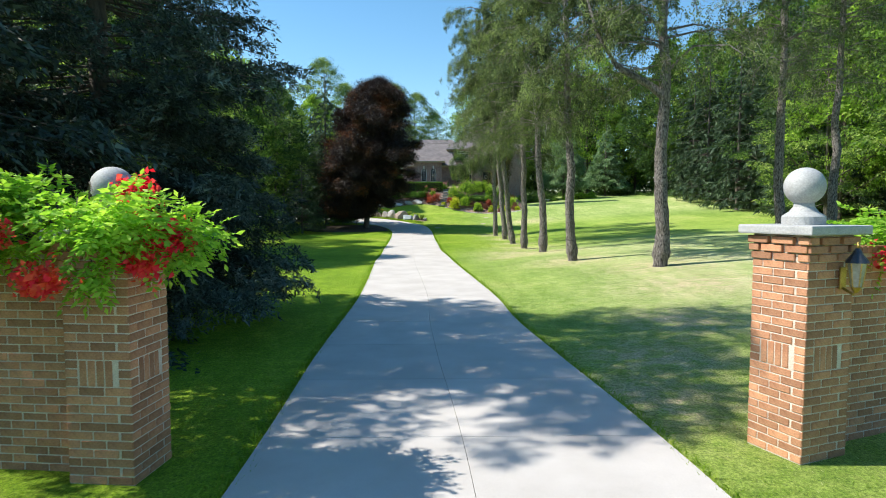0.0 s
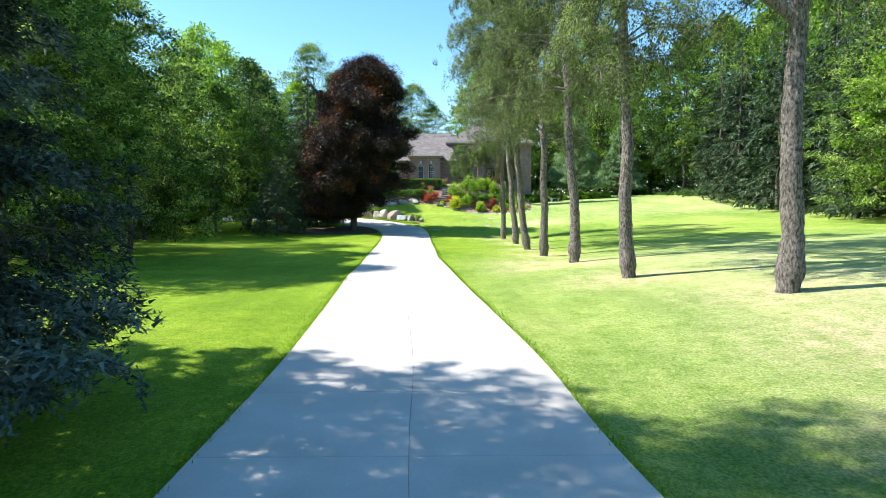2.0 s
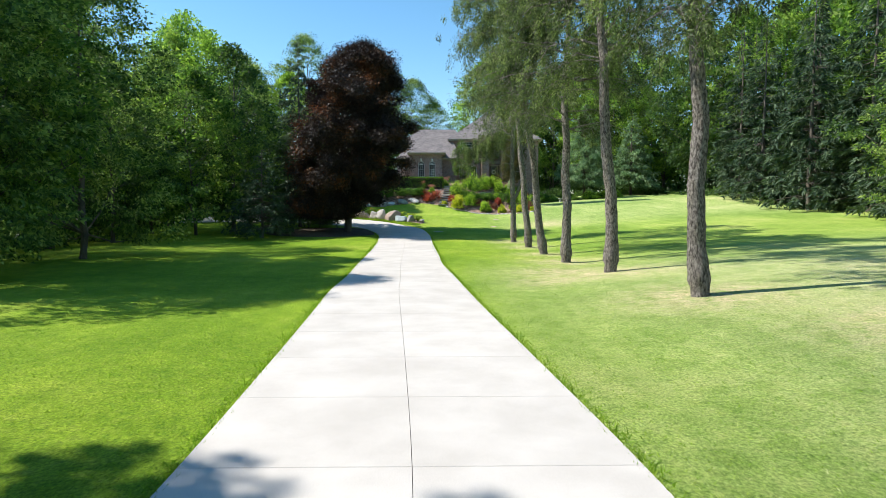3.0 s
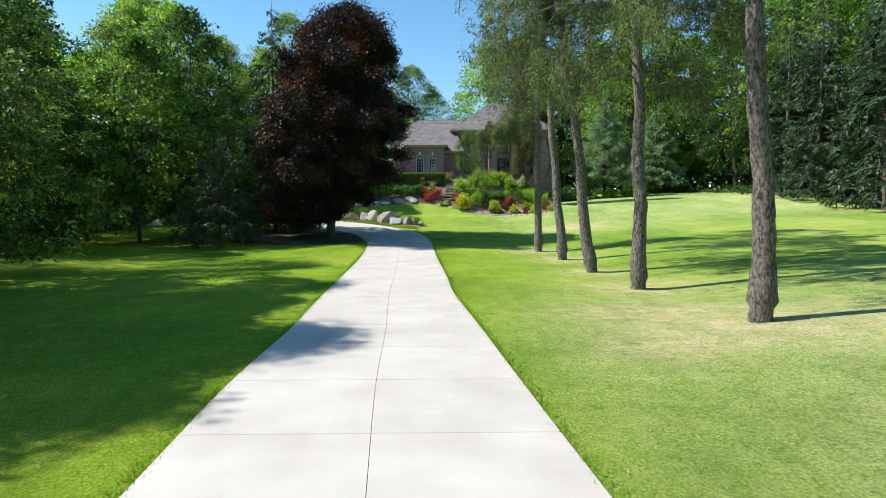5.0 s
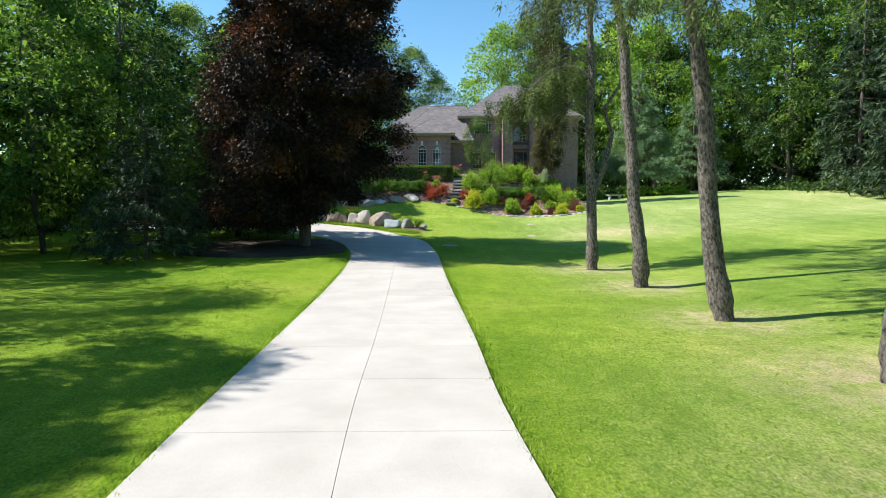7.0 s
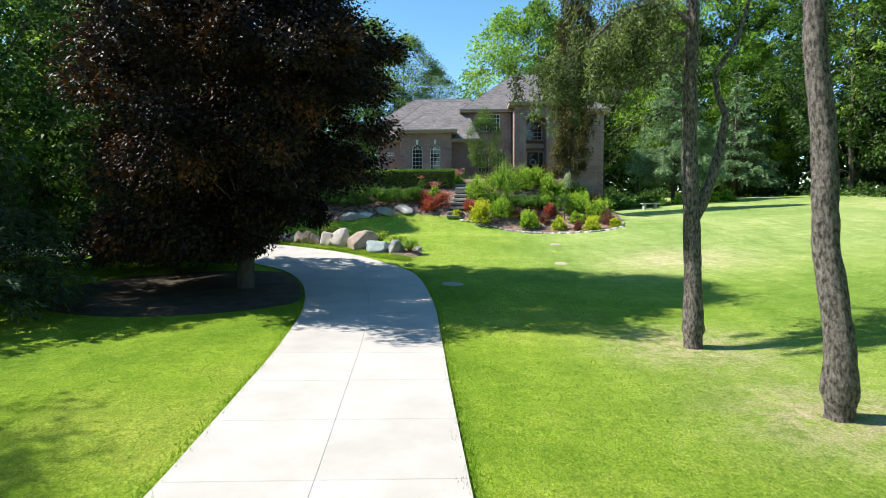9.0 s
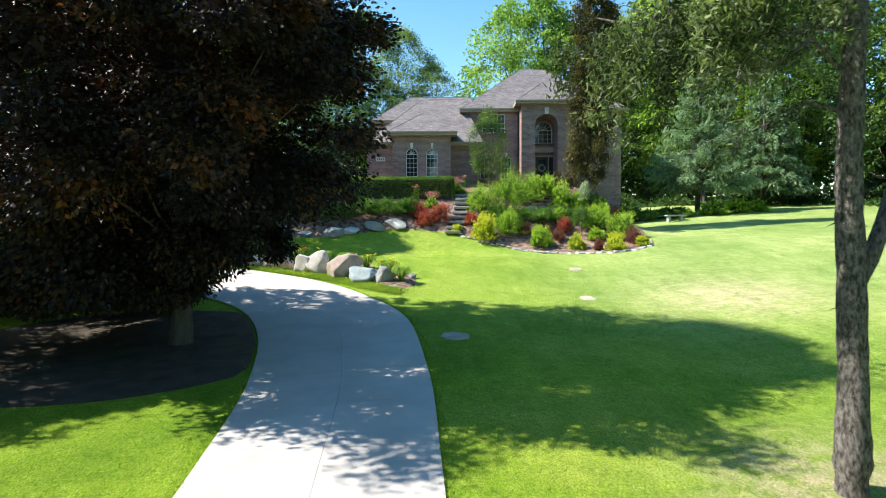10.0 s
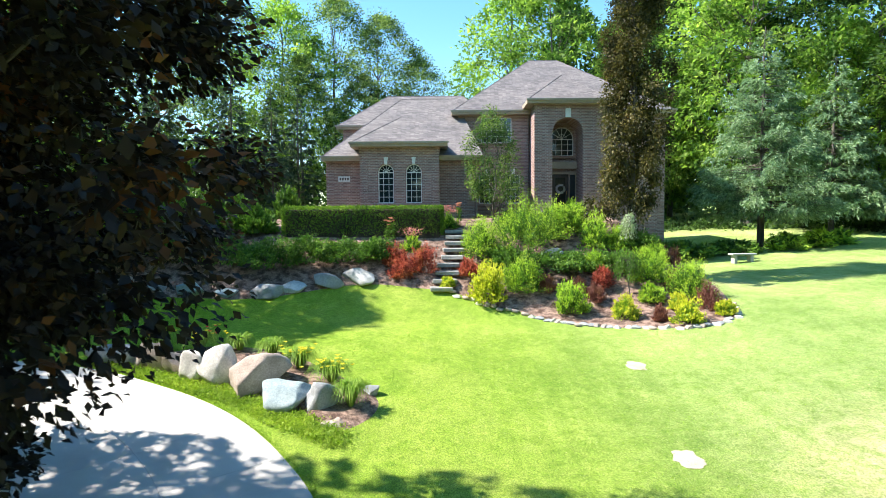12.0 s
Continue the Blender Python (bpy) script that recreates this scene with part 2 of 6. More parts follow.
M_ROCK_P = surface("pink_boulder", (0.33, 0.26, 0.22), (0.52, 0.43, 0.37), 1.6, 18, 0.9, 0.6, 0.03)
M_ROCK_G = surface("grey_boulder", (0.24, 0.25, 0.26), (0.40, 0.41, 0.42), 1.6, 18, 0.9, 0.6, 0.03)
M_ROCK_B = surface("blue_grey_boulder", (0.26, 0.33, 0.35), (0.42, 0.49, 0.5), 1.6, 18, 0.9, 0.6, 0.03)
M_FLAG = surface("flagstone", (0.22, 0.22, 0.21), (0.40, 0.39, 0.37), 2, 25, 0.9, 0.4, 0.02, piece=0.15)
M_BRASS = surface("aged_brass", (0.38, 0.24, 0.06), (0.6, 0.42, 0.13), 8, 60, 0.35, 0.1, metal=0.9)
M_IRON = surface("lantern_iron", (0.035, 0.045, 0.06), (0.07, 0.085, 0.1), 8, 60, 0.4, 0.1, metal=0.6)
M_LANTERN_GLASS = surface("lantern_glass", (0.3, 0.29, 0.24), (0.45, 0.43, 0.36), 5, 30, 0.15, 0.0)
M_BARE = surface("bare_earth", (0.38, 0.33, 0.25), (0.56, 0.49, 0.39), 3, 40, 0.95, 0.5, 0.02)
M_LIME = foliage("shrub_lime", [(0.16, 0.27, 0.03), (0.27, 0.39, 0.045), (0.42, 0.52, 0.07)], 0.4, scale=1.0)

# ---- building helpers ----
RNG = np.random.default_rng(7)


def mesh_of(name, verts, faces, mats, smooth=False, index=None):
    me = bpy.data.meshes.new(name)
    me.from_pydata([tuple(v) for v in verts], [], [tuple(f) for f in faces])
    for m in mats:
        me.materials.append(m)
    if index is not None:
        me.polygons.foreach_set("material_index", index)
    if smooth:
        me.polygons.foreach_set("use_smooth", [True] * len(me.polygons))
    me.update()
    return me


def tri_mesh(name, verts, tris, mat):
    """A mesh from arrays of corners and triangles."""
    me = bpy.data.meshes.new(name)
    n, k = len(verts), len(tris)
    me.vertices.add(n)
    me.vertices.foreach_set("co", np.asarray(verts, np.float32).ravel())
    me.loops.add(k * 3)
    me.loops.foreach_set("vertex_index", np.asarray(tris, np.int32).ravel())
    me.polygons.add(k)
    me.polygons.foreach_set("loop_start", np.arange(0, k * 3, 3, dtype=np.int32))
    me.materials.append(mat)
    me.update(calc_edges=True)
    me.validate()
    return me


def unit(a):
    return a / np.maximum(np.linalg.norm(a, axis=-1, keepdims=True), 1e-9)


def leaf_mesh(name, at, along, size, width, mat, fold=0.25, lie=None, rng=RNG, single=False):
    """Leaves: each a folded lozenge (single: one narrow blade) from its stalk at `at`, pointing along `along`."""
    n = len(at)
    d = unit(np.asarray(along, float))
    r = rng.normal(size=(n, 3))
    if lie is not None:
        r = r * (1 - lie) + np.array([0, 0, 1.0]) * lie * 2
    side = unit(np.cross(d, r))
    nor = np.cross(side, d)
    s = np.broadcast_to(np.asarray(size, float), (n,))[:, None]
    w = s * np.broadcast_to(np.asarray(width, float), (n,))[:, None] * 0.5
    mid = at + d * s * 0.45
    if single:
        v = np.empty((n, 3, 3))
        v[:, 0], v[:, 1], v[:, 2] = at + side * w, at - side * w, at + d * s
        return tri_mesh(name, v.reshape(-1, 3), np.arange(3 * n).reshape(-1, 3), mat)
    v = np.empty((n, 4, 3))
    v[:, 0], v[:, 2] = at, at + d * s - nor * s * fold * 0.5
    v[:, 1], v[:, 3] = mid + side * w + nor * s * fold * 0.3, mid - side * w + nor * s * fold * 0.3
    b = np.arange(n)[:, None] * 4
    t = np.concatenate([b + [0, 1, 2], b + [0, 2, 3]], 1).reshape(-1, 3)
    return tri_mesh(name, v.reshape(-1, 3), t, mat)


def tube(verts, faces, path, radii, sides=8, rough=0.0, rng=RNG):
    """Adds a tapered limb along a path to the lists."""
    path = [Vector(p) for p in path]
    base = len(verts)
    for i, p in enumerate(path):
        d = (path[min(i + 1, len(path) - 1)] - path[max(i - 1, 0)]).normalized()
        a = d.orthogonal().normalized() if abs(d.z) < 0.8 else Vector((1, 0, 0))
        a = (a - d * a.dot(d)).normalized()
        b = d.cross(a)
        for k in range(sides):
            t = 2 * math.pi * k / sides
            r = radii[i] * (1 + rough * rng.uniform(-1, 1))
            verts.append(p + (a * math.cos(t) + b * math.sin(t)) * r)
    for i in range(len(path) - 1):
        for k in range(sides):
            q = base + i * sides
            faces.append((q + k, q + (k + 1) % sides, q + sides + (k + 1) % sides, q + sides + k))
    faces.append(tuple(base + (len(path) - 1) * sides + k for k in range(sides)))


def thing(name, at=(0, 0, 0), rz=0.0, label="", category="", group="", kind=""):
    ob = new(name)
    ob.empty_display_size = 0.2
    ob.matrix_world = pose(*at, 0, 0, rz)
    return tagged(ob, label, category, group, kind)


def part_mesh(name, me, parent, label="", kind="", at=None, rz=0.0):
    ob = new(name, me)
    ob.parent = parent
    if at is not None:
        ob.matrix_basis = pose(*at, 0, 0, rz)
    return tagged(ob, label, kind=kind)


def part(name, bm, material, parent, label="", smooth=False):
    me = bpy.data.meshes.new(name)
    bm.to_mesh(me)
    bm.free()
    me.materials.append(material)
    if smooth:
        me.polygons.foreach_set("use_smooth", [True] * len(me.polygons))
    return part_mesh(name, me, parent, label)


def box_bm(x0, x1, y0, y1, z0, z1, bevel=0.0, seg=1, bm=None):
    own = bm is None
    bm = bmesh.new() if own else bm
    c = [(x, y, z) for z in (z0, z1) for y in (y0, y1) for x in (x0, x1)]
    vs = [bm.verts.new(p) for p in c]
    for f in ((0, 2, 3, 1), (4, 5, 7, 6), (0, 1, 5, 4), (2, 6, 7, 3), (0, 4, 6, 2), (1, 3, 7, 5)):
        bm.faces.new([vs[i] for i in f])
    if bevel and own:
        bmesh.ops.bevel(bm, geom=list(bm.edges), offset=bevel, segments=seg, affect="EDGES", profile=0.6)
    return bm


def lathe_bm(profile, sides=24):
    """A turned shape from (radius, height) pairs."""
    bm = bmesh.new()
    rings = []
    for r, z in profile:
        rings.append([bm.verts.new((r * math.cos(2 * math.pi * k / sides), r * math.sin(2 * math.pi * k / sides), z)) for k in range(sides)])
    for a, b in zip(rings, rings[1:]):
        for k in range(sides):
            bm.faces.new((a[k], a[(k + 1) % sides], b[(k + 1) % sides], b[k]))
    bm.faces.new(rings[0][::-1])
    bm.faces.new(rings[-1])
    return bm


# ---- lie of the land ----
def ease(a, b, v):
    k = np.clip((v - a) / (b - a), 0.0, 1.0)
    return k * k * (3 - 2 * k)


RISE_Y = [-400, 0, 35, 45, 55, 62, 72, 78, 84, 88, 95, 110, 140, 300, 900]
RISE_Z = [0, 0, 0.05, 0.08, 0.15, 0.32, 0.82, 1.15, 1.9, 2.45, 3.05, 3.8, 5.0, 9.0, 9.0]


def height(x, y):
    """Height of the ground: flat by the gate, rising to the house on its planted bank."""
    x, y = np.asarray(x, float), np.asarray(y, float)
    z = np.interp(y, RISE_Y, RISE_Z)
    start = 3.5 + 4.5 * ease(34, 46, y)
    z = z + 2.6 * (1 - np.exp(-np.maximum(x - start, 0) / 22.0)) * (0.15 + 0.85 * ease(6, 24, y))
    bank = ease(88.0, 96.6, y) * ease(-26, -18, x) * ease(15.5, 10.5, x) * ease(135, 116, y)
    return z * (1 - bank) + 6.65 * bank


def on_ground(x, y, up=0.0):
    return (x, y, float(height(x, y)) + up)


# the drive: its two edges, from the street to the far bend
DRIVE = [(-14, -2.2, 3.6), (-4, -2.2, 3.4), (6.2, -2.2, 3.1), (12, -2.38, 2.62), (16, -2.42, 2.30), (20, -2.47, 2.21), (25, -2.7, 1.87), (30, -2.98, 1.5), (34, -3.22, 1.24), (38.4, -3.28, 0.98), (44, -3.52, 0.62),
         (49, -3.66, 0.53), (58, -3.95, 0.25), (62.7, -4.16, 0.13)]
EDGE_L = [Vector((a, y)) for y, a, b in DRIVE] + [Vector(p) for p in ((-4.55, 67.2), (-5.7, 72.2), (-7.6, 76.2), (-10.5, 79.0), (-15, 80.6), (-22, 80.8), (-32, 79.5), (-46, 77))]
EDGE_R = [Vector((b, y)) for y, a, b in DRIVE] + [Vector(p) for p in ((-0.12, 68.4), (-1.05, 74.9), (-3.4, 79.3), (-7.0, 82.4), (-12, 84.6), (-21, 85.5), (-32, 84.4), (-46, 82))]


def smooth_line(pts, steps=12):
    """A Catmull-Rom line through the points."""
    out = []
    p = [pts[0] * 2 - pts[1]] + list(pts) + [pts[-1] * 2 - pts[-2]]
    for i in range(1, len(p) - 2):
        for k in range(steps):
            t = k / steps
            a, b, c, d = p[i - 1], p[i], p[i + 1], p[i + 2]
            out.append(0.5 * ((2 * b) + (c - a) * t + (2 * a - 5 * b + 4 * c - d) * t * t + (3 * b - a - 3 * c + d) * t ** 3))
    return out + [pts[-1]]


LINE_L, LINE_R = smooth_line(EDGE_L), smooth_line(EDGE_R)
LINE_M = [(a + b) / 2 for a, b in zip(LINE_L, LINE_R)]
RUN = [0.0]
for a, b in zip(LINE_M, LINE_M[1:]):
    RUN.append(RUN[-1] + (b - a).length)
ML = np.array([tuple(p) for p in LINE_M])
HALF = np.array([(a - b).length / 2 for a, b in zip(LINE_L, LINE_R)])


def along_drive(s, w):
    """The point s metres along the drive, w from -1 (one edge) to 1 (the other)."""
    i = min(max(int(np.searchsorted(RUN, s)) - 1, 0), len(RUN) - 2)
    t = (s - RUN[i]) / (RUN[i + 1] - RUN[i])
    a, b = LINE_L[i].lerp(LINE_L[i + 1], t), LINE_R[i].lerp(LINE_R[i + 1], t)
    return a.lerp(b, (w + 1) / 2)


def off_drive(x, y):
    """How far points lie outside the drive's edge (negative: on it)."""
    x, y = np.atleast_1d(x), np.atleast_1d(y)
    best = np.full(len(x), 1e9)
    for k in range(0, len(ML), 2):
        d = np.hypot(x - ML[k, 0], y - ML[k, 1]) - HALF[k]
        best = np.minimum(best, d)
    return best


def axis(a, b, fine, coarse, lo, hi):
    """Grid lines from a to b, fine between lo and hi."""
    out, v = [], lo
    while v <= hi:
        out.append(v)
        v += fine
    step, v = fine * 1.5, hi + fine
    while v < b:
        out.append(v)
        step = min(step * 1.35, coarse)
        v += step
    step, v = fine * 1.5, lo - fine
    while v > a:
        out.append(v)
        step = min(step * 1.35, coarse)
        v -= step
    return np.array(sorted(out + [a, b]))


GX, GY = axis(-900, 900, 0.6, 120, -36, 44), axis(-700, 900, 0.6, 120, -10, 118)
XX, YY = np.meshgrid(GX, GY)
ZZ = height(XX, YY)
nx, ny = len(GX), len(GY)
ii = (np.arange(ny - 1)[:, None] * nx + np.arange(nx - 1)[None]).ravel()
tri = np.concatenate([np.stack([ii, ii + 1, ii + nx + 1], 1), np.stack([ii, ii + nx + 1, ii + nx], 1)])
ground = new("ground", tri_mesh("ground", np.stack([XX.ravel(), YY.ravel(), ZZ.ravel()], 1), tri, M_LAWN))
ground.data.polygons.foreach_set("use_smooth", [True] * len(ground.data.polygons))
WORN = ((9.55, 24.8, 2.4), (7.2, 30.2, 2.2), (7.0, 37.6, 2.6), (7.0, 45.2, 2.0), (6.9, 50.6, 1.6), (6.95, 56.7, 1.7), (6.6, 61.7, 1.9), (5.6, 40.2, 2.3), (4.6, 36.5, 1.6), (9.0, 20.0, 2.6), (6.5, 15.0, 1.8), (12.0, 76.0, 3.0), (3.6, 9.5, 1.6), (4.6, 12.0, 1.6), (5.5, 38.9, 1.5))


def worn_turf(x, y):
    """How worn the turf is, 0 to 1: round the pines and in a few trodden places."""
    k = np.zeros(len(x))
    for a, b, r in WORN:
        k = np.maximum(k, np.exp(-((x - a) ** 2 + (y - b) ** 2) / r ** 2))
    return k


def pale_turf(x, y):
    """How sun-bleached the turf is, 0 to 1: most on the open side of the drive; shade by maple and gate is painted in
    as less pale.
    """
    # last term: washed-out glare on the far right lawn, painted as paler turf
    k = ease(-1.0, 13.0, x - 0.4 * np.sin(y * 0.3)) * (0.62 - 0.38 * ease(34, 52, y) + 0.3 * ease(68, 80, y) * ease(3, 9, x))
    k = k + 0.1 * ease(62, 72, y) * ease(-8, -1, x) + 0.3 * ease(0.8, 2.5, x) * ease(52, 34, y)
    # shadows near the gate and under the maple deepened in the turf colour
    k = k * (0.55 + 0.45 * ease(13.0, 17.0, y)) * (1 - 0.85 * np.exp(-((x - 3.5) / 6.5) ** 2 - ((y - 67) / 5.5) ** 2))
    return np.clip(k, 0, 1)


dry = worn_turf(XX.ravel(), YY.ravel()).astype(np.float32)
ground.data.attributes.new("dry", "FLOAT", "POINT").data.foreach_set("value", dry)
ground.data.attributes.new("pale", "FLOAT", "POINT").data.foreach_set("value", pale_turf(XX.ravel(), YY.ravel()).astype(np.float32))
tagged(ground, "mown green lawn with pale dry patches rising to the house", "lawn", kind="structure")

driveway = thing("driveway", label="pale concrete driveway of jointed slabs curving round the tree", category="driveway", kind="structure")
v, f = [], []
for s in np.arange(0, RUN[-1], 0.7):
    for w in np.linspace(-0.985, 0.985, 9):
        p = along_drive(s, w)
        v.append((p.x, p.y, float(height(p.x, p.y)) + 0.012))
for k in range(len(v) // 9 - 1):
    for j in range(8):
        q = 9 * k + j
        f.append((q, q + 1, q + 10, q + 9))
part_mesh("slab_bed", mesh_of("slab_bed", v, f, [M_JOINT]), driveway)
JOINTS = [2.8 + 2.7 * k for k in range(11)]
while JOINTS[-1] < RUN[-1] - 2.4:
    JOINTS.append(JOINTS[-1] + (2.35 if JOINTS[-1] < 34 else 2.27))
half_gap = 0.0035
for s0, s1 in zip([0.1] + JOINTS, JOINTS):
    SLAB = s1 - s0
    for w0, w1 in ((-1, 0), (0, 1)):
        v, f, m = [], [], 6
        for i in range(m + 1):
            s = s0 + half_gap + (SLAB - 2 * half_gap) * i / m
            for j in range(5):
                w = w0 + (w1 - w0) * j / 4
                inner = 0.0035 / max(HALF[min(int(np.searchsorted(RUN, s)), len(HALF) - 1)], 1)
                ww = w + (inner if j == 0 else -inner if j == 4 else 0)
                p = along_drive(s, ww)
                v.append((p.x, p.y, float(height(p.x, p.y)) + 0.055))
        for i in range(m):
            for j in range(4):
                q = i * 5 + j
                f.append((q, q + 1, q + 6, q + 5))
        rim = [i * 5 for i in range(m + 1)] + [m * 5 + j for j in (1, 2, 3)] + [i * 5 + 4 for i in range(m, -1, -1)] + [3, 2, 1]
        b = len(v)
        v += [(v[i][0], v[i][1], v[i][2] - 0.09) for i in rim]
        for i in range(len(rim)):
            k = (i + 1) % len(rim)
            f.append((rim[k], rim[i], b + i, b + k))
        part_mesh("slab", mesh_of("slab", v, f, [M_CONCRETE]), driveway)

# ---- trees ----
def wavy(base, top, n, sway, rng):
    """A slightly crooked stem."""
    base, top = Vector(base), Vector(top)
    off = rng.normal(0, sway, (n + 1, 2))
    return [base.lerp(top, i / n) + Vector((off[i][0], off[i][1], 0)) * (0 if i == 0 else 1) for i in range(n + 1)]


def limbs_mesh(name, trunk, radii, limbs, mat, sides=10, sub=4, rough=0.06):
    v, f = [], []
    path, rad = [], []
    for i in range(len(trunk) - 1):
        for k in range(sub):
            path.append(trunk[i].lerp(trunk[i + 1], k / sub))
            rad.append(radii[i] + (radii[i + 1] - radii[i]) * k / sub)
    path.append(trunk[-1])
    rad.append(radii[-1])
    if len(rad) > 4 and radii[0] > radii[1] * 1.2:
        rad[1], rad[2], rad[3] = radii[1] * 1.13, radii[1] * 1.05, radii[1] * 1.02
    tube(v, f, path, rad, sides, rough)
    for path, r0 in limbs:
        n = len(path)
        tube(v, f, path, [r0 * (1 - 0.8 * i / (n - 1)) for i in range(n)], 5, 0.05)
    return mesh_of(name, v, f, [mat], smooth=True)


def broad_tree_parts(seed, tall, spread, clear, leaves, leaf, mat, bark, trunk_r, lumps=70, shape=0.55, flat=0.45, lump=(0.16, 0.30), split=False, single=False, ragged=0.35, outline=None, bulge=False):
    """A broadleaf tree: tapered trunk, limbs to each clump, a crown of leaf clumps with gaps."""
    rng = np.random.default_rng(seed)
    trunk = wavy((0, 0, -0.3), (rng.normal(0, 0.3), rng.normal(0, 0.3), tall * 0.9), 9, 0.09, rng)
    rad = [trunk_r * (1.35 if i == 0 else 1 - 0.9 * i / 9) for i in range(10)]
    cs, cr = [], []
    while len(cs) < lumps:
        h = rng.uniform(0, 1)
        prof = math.sin(math.pi * min(1, (h + 0.12) / 1.12) ** shape) ** 0.75
        ang, rr = rng.uniform(0, 2 * math.pi), spread * prof * rng.uniform(0.04 if split else 0.35, 1.0) ** 0.6
        rr *= 1 + ragged * noise.noise(Vector((math.cos(ang) * 1.3, math.sin(ang) * 1.3, h * 3.2 + seed)))
        ox = 0.0
        if outline:
            z = clear + (tall - clear) * h
            ox, edge_r = (float(np.interp(z, outline[0], col)) for col in outline[1:])
            rr = edge_r * rng.uniform(0.02, 1.0) ** 0.5 * (rng.uniform(1.0, 1.25) if rng.uniform() < 0.2 else 1.0) * (1 + ragged * noise.noise(Vector((math.cos(ang) * 1.6, math.sin(ang) * 1.6, z * 0.45 + seed))))
        cs.append((math.cos(ang) * rr + ox, math.sin(ang) * rr * (1.1 + 0.28 * min(1.0, max(0.0, z - 3.6) / 2.4) if outline and bulge and math.sin(ang) < 0 else 1.0), clear + (tall - clear) * h))
        cr.append(rng.uniform(*lump) * spread)
    cs, cr = np.array(cs), np.array(cr)
    limbs = []
    for c in cs[:: max(1, lumps // 26)]:
        t = min(0.9, max(0.22, (c[2] - 0.4 * np.hypot(c[0], c[1])) / tall))
        a = trunk[int(t * 9)]
        mid = Vector(a).lerp(Vector(c), 0.5) + Vector((0, 0, -0.05 * spread))
        limbs.append(([a, mid, Vector(c)], trunk_r * (0.2 if split else 0.34) * (1 - 0.6 * t)))
    k = rng.integers(0, lumps, leaves)
    off = rng.normal(size=(leaves, 3))
    off = unit(off) * (rng.uniform(0, 1, (leaves, 1)) ** 0.45)
    off[:, 2] *= flat * 1.4
    at = cs[k] + off * cr[k][:, None] * 1.15
    out = unit(at - np.array([0, 0, clear + (tall - clear) * 0.35]))
    along = off * 0.8 + out * 0.5 + rng.normal(0, 0.5, (leaves, 3)) + np.array([0, 0, -0.35])
    size = leaf * rng.uniform(0.65, 1.35, leaves)
    if split:
        size *= 2.35 - 1.45 * np.linalg.norm(off / [1, 1, flat * 1.4], axis=1)
    crown = leaf_mesh("crown", at, along, size, 0.66 if single else 0.62, mat, lie=0.35, rng=rng, single=single)
    if not split:
        return (limbs_mesh("trunk", trunk, rad, limbs, bark, 7), crown)
    own = []
    for path, r0 in limbs:
        lv, lf = [], []
        tube(lv, lf, path, [r0, r0 * 0.6, r0 * 0.2], 6, 0.05)
        own.append(mesh_of("limb", lv, lf, [bark], smooth=True))
    return (limbs_mesh("trunk", trunk, rad, [], bark, 14), crown, own)


